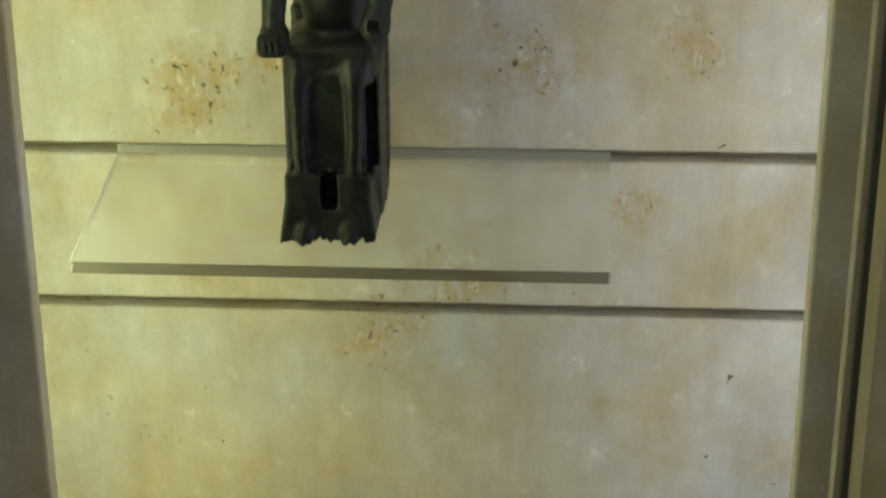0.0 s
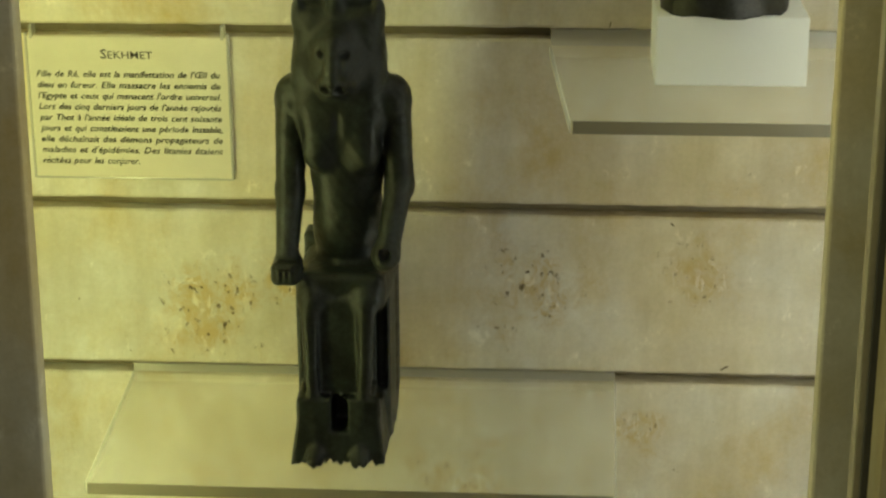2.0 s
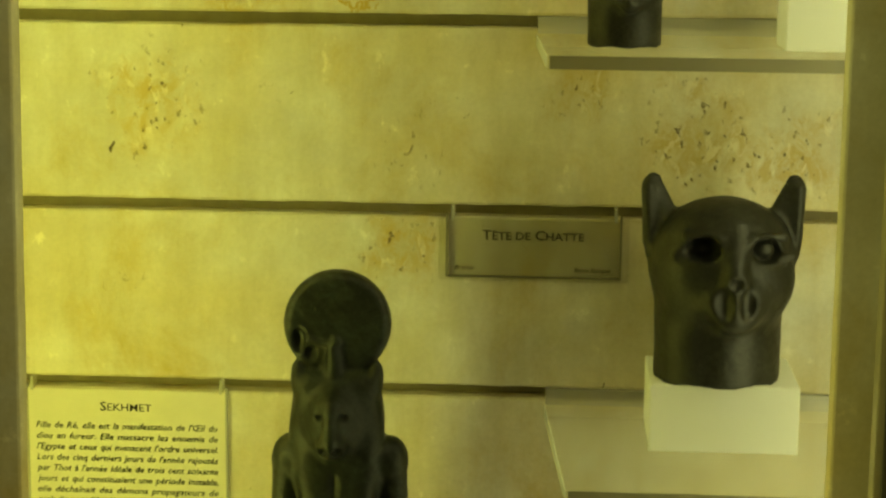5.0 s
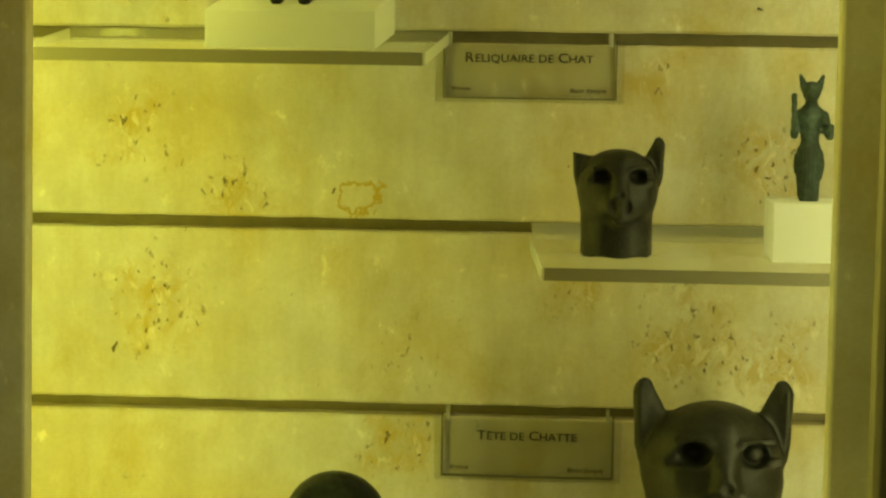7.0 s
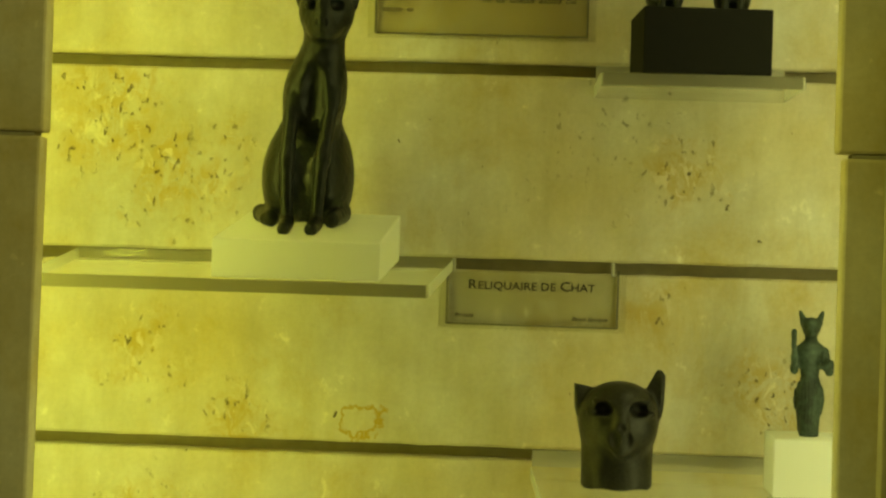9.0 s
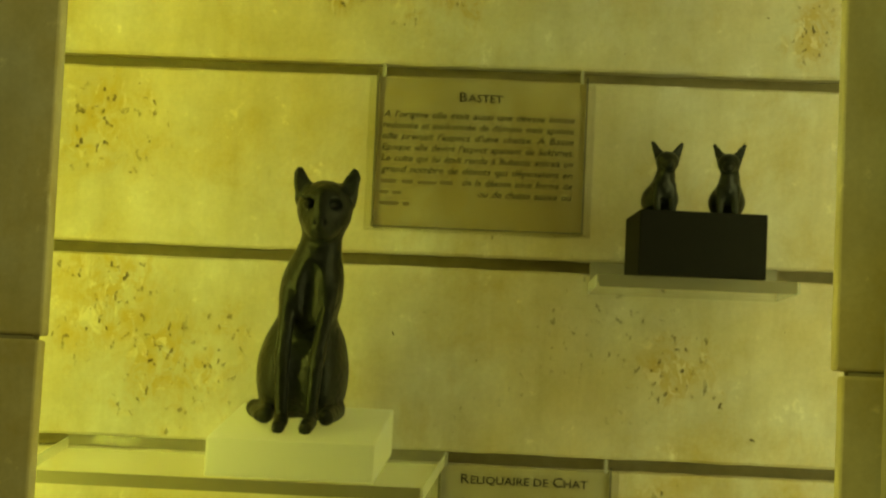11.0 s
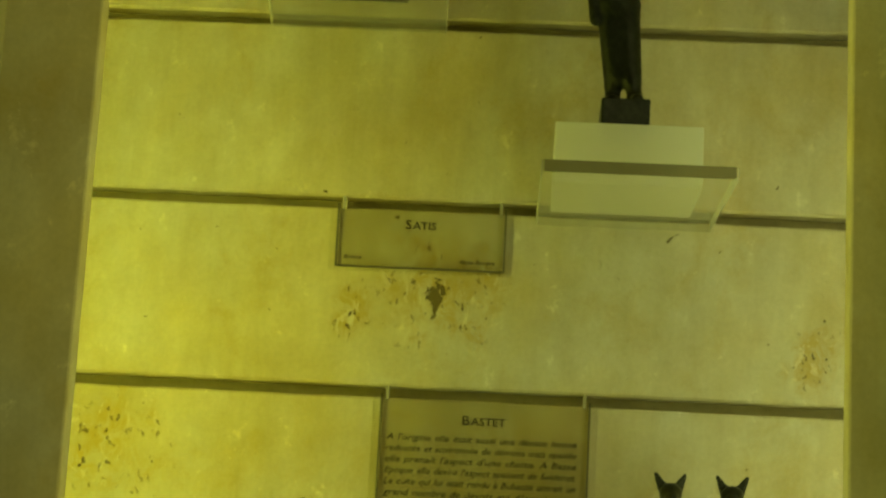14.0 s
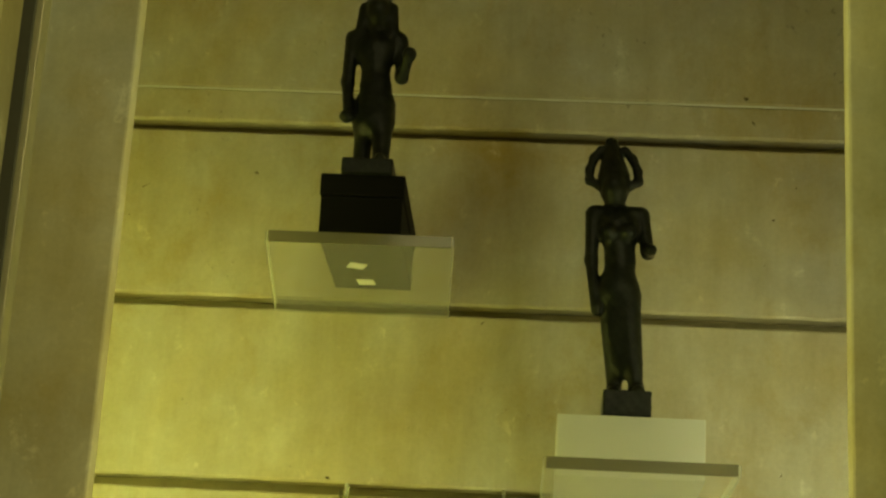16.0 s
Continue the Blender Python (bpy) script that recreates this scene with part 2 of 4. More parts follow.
INK = plain("black_ink", (0.03, 0.025, 0.02), 0.7, 0, 0.02)
PAPER = plain("white_paper", (0.85, 0.85, 0.8), 0.8, 0, 0.02)


# ---- building helpers ----
def join_box(bm, lo, hi, bevel=0.0, mats=None):
    """An upright box between two corners; mats: material index by side ('front', 'left', 'right')."""
    made = bmesh.ops.create_cube(bm, size=1)
    size, mid = [b - a for a, b in zip(lo, hi)], [(a + b) / 2 for a, b in zip(lo, hi)]
    bmesh.ops.transform(bm, verts=made["verts"], matrix=Matrix.Translation(mid) @ Matrix.Diagonal((*size, 1)))
    if mats:
        for f in {f for v in made["verts"] for f in v.link_faces}:
            f.normal_update()
            n = f.normal
            side = "front" if n.y < -0.9 else "left" if n.x < -0.9 else "right" if n.x > 0.9 else ""
            f.material_index = mats.get(side, 0)
    if bevel:
        edges = {e for v in made["verts"] for e in v.link_edges}
        bmesh.ops.bevel(bm, geom=list(edges), offset=bevel, segments=2, affect="EDGES", profile=0.6)


def mesh_object(name, bm, materials, origin=(0, 0, 0), smooth=False):
    bmesh.ops.translate(bm, verts=bm.verts, vec=-Vector(origin))
    me = bpy.data.meshes.new(name)
    bm.to_mesh(me)
    bm.free()
    for m in materials if isinstance(materials, (list, tuple)) else [materials]:
        me.materials.append(m)
    if smooth:
        me.polygons.foreach_set("use_smooth", [True] * len(me.polygons))
    ob = new(name, me)
    ob.location = origin
    return ob


def part(name, bm, material, parent, label="", smooth=False):
    """One mesh under a thing; its coordinates are the thing's own."""
    ob = mesh_object(name, bm, material, (0, 0, 0), smooth)
    ob.parent = parent
    return tagged(ob, label)


def boxed(lo, hi, bevel=0.0, mats=None):
    bm = bmesh.new()
    join_box(bm, lo, hi, bevel, mats)
    return bm


def empty(name, at, label, category, kind="", group=""):
    ob = new(name)
    ob.location = at
    ob.empty_display_size = 0.02
    return tagged(ob, label, category, group, kind)


# ---- the stone case ----
TOPS = [0.0380, 0.1677, 0.3008, 0.4335, 0.5672, 0.7027, 0.8395, 0.9816, 1.1211, 1.2631, 1.4060, 1.5521, 1.5810]
GAP = 0.0088
WALL_L, WALL_R = -0.46, 0.42
wall = empty("wall_back", (0, 0, Z0), "back wall of the case in long pale travertine slabs", "wall", "structure")
part("backing", boxed((WALL_L, 0.016, -0.35), (WALL_R, 0.06, 2.05)), BACKING, wall, "dark backing seen in the joints")


def slab_mesh(z0, z1):
    """One course of stone: a long slab with softened, slightly uneven arrises."""
    bm = bmesh.new()
    n = 60
    rnd = random.Random(int(z0 * 1000) + 5)
    wob = lambda s: rnd.uniform(-s, s)
    rows = []
    for i in range(n + 1):
        x = WALL_L + (WALL_R - WALL_L) * i / n
        a, b = wob(0.0004), wob(0.0004)
        prof = [(0.016, z0 + a), (0.0016, z0 + a), (0.0, z0 + 0.0018 + a), (0.0, z1 - 0.0014 + b), (0.0012, z1 + b), (0.016, z1 + b)]
        rows.append([bm.verts.new((x, y, z)) for y, z in prof])
    for r, s in zip(rows, rows[1:]):
        for k in range(5):
            bm.faces.new((r[k], s[k], s[k + 1], r[k + 1]))
    for r in (rows[0], rows[-1]):
        bm.faces.new(r)
    bmesh.ops.recalc_face_normals(bm, faces=bm.faces)
    return bm


bounds = [-0.35] + TOPS + [2.05]
for k in range(len(bounds) - 1):
    lo = bounds[k]
    hi = bounds[k + 1] - (0 if k == 13 else 0.0016 if k == 12 else GAP)
    part("slab", slab_mesh(lo, hi), STONE, wall)

# light along the slab's arris, put in as a pale strip
part("joint_line", boxed((WALL_L, 0.0004, TOPS[12] - 0.0016), (WALL_R, 0.015, TOPS[12])), PAPER, wall, "thin pale strip for a lit slab edge")

JL, JR = -0.2505, 0.2035   # inner arrises of the two thin stone jambs
JF, JB = -0.307, -0.291   # their fronts and backs
TRIM_L, TRIM_R = -0.274, 0.214
FRONT = {-1: -0.410, 1: -0.365}   # where the glazing profiles stand
JOINT = 0.905


def jamb_block(x0, x1, z0, z1, lean):
    """One upright stone facing; lean: sideways per metre below the joint."""
    bm = boxed((x0, JF, z0), (x1, JB, z1), 0.002)
    for v in bm.verts:
        v.co.x += lean * max(0.0, JOINT - v.co.z)
    return bm


for name, x0, x1, step, lean in (("wall_left", WALL_L - 0.05, JL, 0.0015, -0.0110), ("wall_right", JR, WALL_R + 0.05, -0.0040, 0.0015)):
    jamb = empty(name, (0, 0, Z0), "dull limestone jamb beside the case's opening", "wall", "structure")
    part("stone_block", jamb_block(x0, x1, -0.35, JOINT - 0.0012, lean), JAMB, jamb)
    part("joint_line", boxed((x0 + 0.004, JF + 0.0012, JOINT - 0.0012), (x1 - 0.004, JB - 0.0005, JOINT + 0.0012)), BACKING, jamb, "thin dark mortar joint")
    part("stone_block", jamb_block(x0 + step, x1 + step, JOINT + 0.0012, 2.05, 0.0), JAMB, jamb)
for name, x0, x1 in (("wall_case_left", WALL_L - 0.05, WALL_L), ("wall_case_right", WALL_R, WALL_R + 0.05)):
    tagged(mesh_object(name, boxed((x0, JB + 0.0005, Z0 - 0.35), (x1, 0.06, Z0 + 2.05)), STONE), "inner side of the stone case", "wall", "", "structure")
tagged(mesh_object("floor_case", boxed((WALL_L - 0.05, FRONT[-1], Z0 - 0.41), (WALL_R + 0.05, 0.06, Z0 - 0.352)), STONE), "stone floor of the case", "floor", "", "structure")
tagged(mesh_object("ceiling_case", boxed((WALL_L - 0.05, FRONT[-1], Z0 + 2.052), (WALL_R + 0.05, 0.06, Z0 + 2.12)), STONE), "stone top of the case", "ceiling", "", "structure")

# narrow metal profiles in front of the jambs
for x, s, name in ((TRIM_R, 1, "trim_right"), (TRIM_L, -1, "trim_left")):
    trim = empty(name, (0, 0, Z0), "narrow pale metal glazing profile with a dark gasket", "trim", "structure")
    span = lambda a, b, y0, y1: boxed((min(x + s * a, x + s * b), y0, -0.35), (max(x + s * a, x + s * b), y1, 2.05), 0.0008)
    f = FRONT[s]
    part("gasket", span(0.003, 0.03, f - 0.0045, f - 0.0005), RUBBER, trim, "dark gasket")
    part("profile", span(0.0012, 0.03, f - 0.020, f - 0.0050), BRASS, trim, "pale metal profile")
    part("gasket", span(0.005, 0.03, f - 0.0235, f - 0.0205), RUBBER, trim, "dark gasket")
tagged(mesh_object("wall_front_left", boxed((-2.6, FRONT[-1] - 0.06, 0.0), (TRIM_L - 0.012, FRONT[-1] - 0.024, 3.0)), DARKSTONE), "dark stone front of the gallery wall", "wall", "", "structure")
tagged(mesh_object("wall_front_right", boxed((TRIM_R + 0.009, FRONT[1] - 0.06, 0.0), (2.6, FRONT[1] - 0.024, 3.0)), DARKSTONE), "dark stone front of the gallery wall", "wall", "", "structure")
tagged(mesh_object("wall_front_low", boxed((TRIM_L - 0.012, FRONT[-1] - 0.06, 0.0), (TRIM_R + 0.009, FRONT[-1] - 0.033, Z0 - 0.36)), DARKSTONE), "dark stone below the case", "wall", "", "structure")
tagged(mesh_object("wall_front_high", boxed((TRIM_L - 0.012, FRONT[-1] - 0.06, Z0 + 2.06), (TRIM_R + 0.009, FRONT[-1] - 0.033, 3.0)), DARKSTONE), "dark stone above the case", "wall", "", "structure")

# the dim room that the case faces
tagged(mesh_object("floor", boxed((-2.6, -3.6, -0.1), (2.6, 0.1, 0.0)), FLOORING), "dark gallery floor", "floor", "", "structure")
tagged(mesh_object("ceiling", boxed((-2.6, -3.6, 3.0), (2.6, 0.1, 3.1)), PLASTER), "plain gallery ceiling", "ceiling", "", "structure")
tagged(mesh_object("wall_room_back", boxed((-2.6, -3.7, 0.0), (2.6, -3.6, 3.0)), PLASTER), "plain gallery wall", "wall", "", "structure")
tagged(mesh_object("wall_room_left", boxed((-2.7, -3.6, 0.0), (-2.6, 0.1, 3.0)), PLASTER), "plain gallery wall", "wall", "", "structure")
tagged(mesh_object("wall_room_right", boxed((2.6, -3.6, 0.0), (2.7, 0.1, 3.0)), PLASTER), "plain gallery wall", "wall", "", "structure")


# ---- acrylic shelves ----
def skew(bm, depth, left, right, w):
    """Move the front corners of a sheet sideways; it was not cut quite square."""
    for v in bm.verts:
        k = min(1.0, max(0.0, (depth / 2 - v.co.y) / depth))
        v.co.x += k * (left * (w - v.co.x) + right * (w + v.co.x)) / (2 * w)
    return bm


def shelf(x0, x1, depth, top, label, left=0.0, right=0.0, thick=0.0088, rise=0.0):
    """A clear sheet pushed into a joint of the wall; left, right: how far its front corners lie off square; rise: how much it sags to the front."""
    cx = (x0 + x1) / 2
    thing = empty("acrylic_shelf", (cx, -depth / 2, Z0 + top + rise / 2), label, "shelf", "", "shelves of the case")
    thing.rotation_euler[0] = math.atan2(rise, depth)
    w = (x1 - x0) / 2
    lay = lambda lo, hi, bevel=0.0: skew(boxed(lo, hi, bevel), depth, left, right, w)
    sheet = part("sheet", lay((-w, -depth / 2 + 0.0012, -thick), (w, depth / 2 + 0.012, 0), 0.0004), CLEAR, thing)
    joint_top = min(TOPS, key=lambda z: abs(z - 0.004 - top))
    # behind level sheets a milky strip is added to cover the dark joint
    if not rise:
        part("joint_cover", boxed((-w, depth / 2 - 0.0016, 0.0002), (w, depth / 2 + 0.011, max(joint_top - top - 0.0006, 0.0012)), 0.0003), JOINT_COVER, thing, "milky strip added over the dark joint")
    part("front_edge", lay((-w + 0.001, -depth / 2, -thick + 0.0003), (w - 0.001, -depth / 2 + 0.0011, -0.0003), 0.0003), EDGE, sheet, "polished front edge, coloured dark as it looks unlit")
    part("side_edge", lay((-w - 0.001, -depth / 2 + 0.002, -thick + 0.0006), (-w - 0.0002, depth / 2, -0.0006)), LIT_EDGE, sheet, "polished side edge, coloured pale as it catches light")
    part("side_edge", lay((w + 0.0002, -depth / 2 + 0.002, -thick + 0.0006), (w + 0.001, depth / 2, -0.0006)), LIT_EDGE, sheet, "polished side edge, coloured pale as it catches light")
    return thing


shelf(-0.2758, 0.0950, 0.195, 0.1605, "wide clear acrylic shelf carrying the seated bronze", 0.0105, -0.003)
shelf(0.0430, 0.300, 0.203, 0.4210, "clear acrylic shelf under the large cat head", 0.0155)
shelf(0.0325, 0.300, 0.182, 0.6900, "clear acrylic shelf under the small cat head", 0.009)
shelf(-0.305, -0.0300, 0.185, 0.8232, "clear acrylic shelf sagging under the tall seated cat", 0.012, -0.005, rise=0.0150)
shelf(0.0700, 0.205, 0.115, 0.9665, "small clear acrylic shelf under the pair of cats", 0.002)
shelf(0.0185, 0.147, 0.171, 1.2565, "small clear acrylic shelf under the standing goddess", 0.002, 0.002)
shelf(-0.1920, -0.0585, 0.178, 1.4040, "small clear acrylic shelf under the striding king", 0.016, 0.0105)


def block(name, x0, x1, y0, y1, z0, z1, material, label, category="plinth", turn=0.0, bevel=0.0012, low=0.0, high=0.0):
    cx, cy = (x0 + x1) / 2, (y0 + y1) / 2
    bm = boxed((x0, y0, Z0 + z0), (x1, y1, Z0 + z1), bevel)
    for v in bm.verts:   # low, high: how much the underside and the top climb towards the back
        v.co.z += (high if v.co.z > Z0 + (z0 + z1) / 2 else low) * (v.co.y - y0) / (y1 - y0)
    ob = mesh_object(name, bm, material, (cx, cy, Z0 + z0))
    ob.rotation_euler[2] = radians(turn)
    return tagged(ob, label, category)


block("acrylic_block", 0.113, 0.212, -0.112, -0.030, 0.4211, 0.467, FROSTED, "frosted white acrylic block under the large cat head")
block("acrylic_block", 0.191, 0.240, -0.126, -0.070, 0.6901, 0.7290, FROSTED, "small frosted acrylic cube under the statuette")
block("acrylic_block", -0.1735, -0.0660, -0.180, -0.030, 0.8238, 0.8485, FROSTED, "frosted white acrylic block under the tall seated cat", low=0.0122, high=0.0200)
block("acrylic_block", 0.0280, 0.1320, -0.105, -0.006, 1.2566, 1.3005, FROSTED, "frosted white acrylic block under the standing goddess")
block("black_plinth", 0.0955, 0.1810, -0.115, -0.035, 0.9666, 1.0105, BLACK, "matt black oblong plinth under two small cats", turn=4)
king_plinth = empty("black_plinth", (-0.1136, -0.104, Z0 + 1.4041), "matt black stepped plinth under the striding king", "plinth")
part("body", boxed((-0.0286, -0.063, 0.0), (0.0286, 0.063, 0.0300), 0.001), BLACK, king_plinth)
part("cap", boxed((-0.0296, -0.064, 0.0304), (0.0296, 0.064, 0.0462), 0.0012), BLACK, king_plinth)
for x, y, a in ((-0.1174, -0.131, 20), (-0.1142, -0.0915, -5)):
    block("paper_sticker", x - 0.006, x + 0.006, y - 0.006, y + 0.006, 1.3943, 1.3949, PAPER, "tiny white paper sticker under the clear shelf", "sticker", a, 0)


# ---- carved solids ----
def solid(name, shape, lo, hi, step, material, at, turn=0.0):
    """A closed surface where shape(x, y, z) is zero (negative inside), as one smooth mesh."""
    axes = [np.arange(a, b + step, step, dtype=np.float32) for a, b in zip(lo, hi)]
    x, y, z = np.meshgrid(*axes, indexing="ij")
    d = shape(x, y, z)
    nx, ny, nz = d.shape
    inside = d < 0
    total = np.zeros((nx - 1, ny - 1, nz - 1, 3), np.float32)
    count = np.zeros((nx - 1, ny - 1, nz - 1), np.float32)
    cut = lambda a, i, j, k: a[i:nx - 1 + i, j:ny - 1 + j, k:nz - 1 + k]
    corners = [(i, j, k) for i in (0, 1) for j in (0, 1) for k in (0, 1)]
    for a in corners:
        for b in corners:
            if sum(b) - sum(a) == 1 and all(q >= p for p, q in zip(a, b)):
                da, db = cut(d, *a), cut(d, *b)
                cross = (da < 0) != (db < 0)
                f = np.where(cross, da / np.where(cross, da - db, 1), 0)
                for k in range(3):
                    total[..., k] += np.where(cross, a[k] + f * (b[k] - a[k]), 0)
                count += cross
    used = count > 0
    number = np.full(used.shape, -1, np.int64)
    number[used] = np.arange(used.sum())
    cells = np.argwhere(used)
    verts = (cells + total[used] / count[used][:, None]) * step + np.array(lo, np.float32)
    quads = []
    for k in range(3):
        u, v = (k + 1) % 3, (k + 2) % 3
        near = [slice(1, -1)] * 3
        near[k] = slice(0, -1)
        far = list(near)
        far[k] = slice(1, None)
        s0, s1 = inside[tuple(near)], inside[tuple(far)]
        for flip, mask in ((False, s0 & ~s1), (True, ~s0 & s1)):
            at_edge = np.argwhere(mask)
            off = np.ones(3, int)
            off[k] = 0
            at_edge = at_edge + off
            eu, ev = np.eye(3, dtype=int)[u], np.eye(3, dtype=int)[v]
            ring = [number[tuple((at_edge - p).T)] for p in (eu + ev, ev, 0 * eu, eu)]
            quads.append(np.stack(ring[::-1] if flip else ring, -1))
    quads = np.concatenate(quads)
    me = bpy.data.meshes.new(name)
    me.from_pydata(verts.tolist(), [], quads.tolist())
    me.polygons.foreach_set("use_smooth", [True] * len(me.polygons))
    me.materials.append(material)
    ob = new(name, me)
    ob.location = (at[0], at[1], Z0 + at[2])
    ob.rotation_euler[2] = radians(turn)
    return ob


def ball(x, y, z, c, r):
    r = (r, r, r) if isinstance(r, (int, float)) else r
    u, v, w = (x - c[0]) / r[0], (y - c[1]) / r[1], (z - c[2]) / r[2]
    k0 = np.sqrt(u * u + v * v + w * w) + 1e-6
    k1 = np.sqrt((u / r[0]) ** 2 + (v / r[1]) ** 2 + (w / r[2]) ** 2) + 1e-6
    return k0 * (k0 - 1) / k1


def limb(x, y, z, a, b, ra, rb, flat=1.0):
    """A tapered rod with round ends; flat squeezes it from front to back."""
    y = y / flat
    a, b = (a[0], a[1] / flat, a[2]), (b[0], b[1] / flat, b[2])
    d = [q - p for p, q in zip(a, b)]
    t = np.clip(((x - a[0]) * d[0] + (y - a[1]) * d[1] + (z - a[2]) * d[2]) / sum(q * q for q in d), 0, 1)
    return (np.sqrt((x - a[0] - t * d[0]) ** 2 + (y - a[1] - t * d[1]) ** 2 + (z - a[2] - t * d[2]) ** 2) - (ra + t * (rb - ra))) * min(1, flat)


def brick(x, y, z, c, half, r=0.002):
    q = [np.abs(p - m) - h + r for p, m, h in zip((x, y, z), c, half)]
    return np.sqrt(sum(np.maximum(p, 0) ** 2 for p in q)) + np.minimum(np.maximum(np.maximum(q[0], q[1]), q[2]), 0) - r


def disc(x, y, z, c, r, half, rnd=0.002):
    a, b = np.sqrt((x - c[0]) ** 2 + (z - c[2]) ** 2) - r + rnd, np.abs(y - c[1]) - half + rnd
    return np.sqrt(np.maximum(a, 0) ** 2 + np.maximum(b, 0) ** 2) + np.minimum(np.maximum(a, b), 0) - rnd


def merge(k, *shapes):
    d = shapes[0]
    for s in shapes[1:]:
        h = np.clip(0.5 + 0.5 * (s - d) / k, 0, 1)
        d = s + (d - s) * h - k * h * (1 - h)
    return d


def carve(k, d, *tools):
    for s in tools:
        h = np.clip(0.5 - 0.5 * (d + s) / k, 0, 1)
        d = d + (-s - d) * h + k * h * (1 - h)
    return d


def worn(x, y, z, size, amount):
    f = 2 * math.pi / size
    return amount * (np.sin(x * f + 1.3) * np.sin(y * f * 1.1 + 0.4) * np.sin(z * f * 0.9) + 0.6 * np.sin(x * f * 2.3 + z * f * 1.7) * np.sin(y * f * 1.9 + 2))


# ---- the bronzes ----
def seated_lioness(x, y, z):
    seat = merge(0.003, brick(x, y, z, (0.0005, 0.020, 0.060), (0.0322, 0.030, 0.060), 0.003), brick(x, y, z, (0.0012, 0.042, 0.078), (0.0322, 0.010, 0.060), 0.003))
    flare = np.maximum(0.030 - z, 0)
    foot = brick(x, y, z, (0.0, -0.010, 0.022), (0.0285 + 0.13 * flare, 0.034 + 0.25 * flare, 0.024), 0.0025)
    d = merge(0.003, seat, foot)
    lap = merge(0.007, limb(x, y, z, (-0.012, 0.02, 0.120), (-0.0165, -0.028, 0.110), 0.0150, 0.0105), limb(x, y, z, (0.021, 0.02, 0.120), (0.0195, -0.028, 0.110), 0.0150, 0.0105),
                brick(x, y, z, (0.0020, -0.002, 0.118), (0.0290, 0.029, 0.0115), 0.006))
    shins = [merge(0.003, limb(x, y, z, (s * 0.0190 + 0.0005, -0.033, 0.106), (s * 0.0182, -0.0365, 0.060), 0.0068, 0.0046), limb(x, y, z, (s * 0.0182, -0.0365, 0.060), (s * 0.0145, -0.041, 0.016), 0.0046, 0.0050)) for s in (-1, 1)]
    toes = [limb(x, y, z, (s * 0.0140, -0.040, 0.012), (s * 0.0150, -0.053, 0.004), 0.0070, 0.0062) for s in (-1, 1)]
    skirt = brick(x, y, z, (0, -0.015, 0.074), (0.0195, 0.0195, 0.040), 0.003)
    d = merge(0.0025, d, lap, skirt, *shins, *toes)
    d = carve(0.0015, d, brick(x, y, z, (0.0010, -0.046, 0.034), (0.0058, 0.026, 0.0115), 0.002), brick(x, y, z, (0.0265, -0.020, 0.072), (0.0032, 0.016, 0.032), 0.002))
    torso = merge(0.010, ball(x, y, z, (0.004, 0.008, 0.152), (0.0245, 0.020, 0.034)), ball(x, y, z, (0.0035, 0.008, 0.195), (0.0250, 0.019, 0.044)), ball(x, y, z, (0.002, 0.006, 0.228), (0.034, 0.021, 0.028)))
    bust = [ball(x, y, z, (s * 0.0155 + 0.002, -0.008, 0.206), (0.0100, 0.0095, 0.011)) for s in (-1, 1)]
    d = merge(0.008, d, torso, *bust)
    d = carve(0.004, d, ball(x, y, z, (0.003, -0.022, 0.176), (0.013, 0.010, 0.013)))
    d = merge(0.005, d, ball(x, y, z, (-0.0300, 0.006, 0.241), (0.0135, 0.014, 0.016)), ball(x, y, z, (0.0345, 0.006, 0.241), (0.0135, 0.014, 0.016)))
    left = merge(0.004, limb(x, y, z, (-0.0325, 0.006, 0.238), (-0.0345, 0.002, 0.176), 0.0108, 0.0096), limb(x, y, z, (-0.0345, 0.002, 0.178), (-0.0345, -0.020, 0.139), 0.0096, 0.0074),
                 brick(x, y, z, (-0.0340, -0.026, 0.131), (0.0098, 0.013, 0.0080), 0.005))
    right = merge(0.004, limb(x, y, z, (0.0365, 0.006, 0.238), (0.0395, 0.002, 0.182), 0.0108, 0.0096), limb(x, y, z, (0.0395, 0.002, 0.184), (0.0340, -0.024, 0.150), 0.0096, 0.0080),
                  ball(x, y, z, (0.0325, -0.028, 0.143), (0.0100, 0.011, 0.0105)))
    right = carve(0.001, right, limb(x, y, z, (0.0325, -0.050, 0.146), (0.0325, -0.020, 0.146), 0.0036, 0.0036))
    d = merge(0.002, d, left, right)
    d = carve(0.0008, d, *[limb(x, y, z, (-0.0398 + 0.0040 * k, -0.041, 0.119), (-0.0398 + 0.0040 * k, -0.037, 0.136), 0.0010, 0.0010) for k in range(4)])
    mane = merge(0.008, ball(x, y, z, (0.001, 0.004, 0.268), (0.0300, 0.024, 0.030)), brick(x, y, z, (0.001, 0.006, 0.270), (0.0285, 0.018, 0.034), 0.012))
    lappets = [limb(x, y, z, (s * 0.0190 + 0.001, -0.004, 0.256), (s * 0.0150 + 0.002, -0.011, 0.216), 0.0100, 0.0070, 0.6) for s in (-1, 1)]
    face = merge(0.005, ball(x, y, z, (0, -0.013, 0.270), (0.0160, 0.015, 0.023)), ball(x, y, z, (0, -0.025, 0.2570), (0.0100, 0.0105, 0.0080)), limb(x, y, z, (0, -0.022, 0.284), (0, -0.032, 0.264), 0.0050, 0.0048))
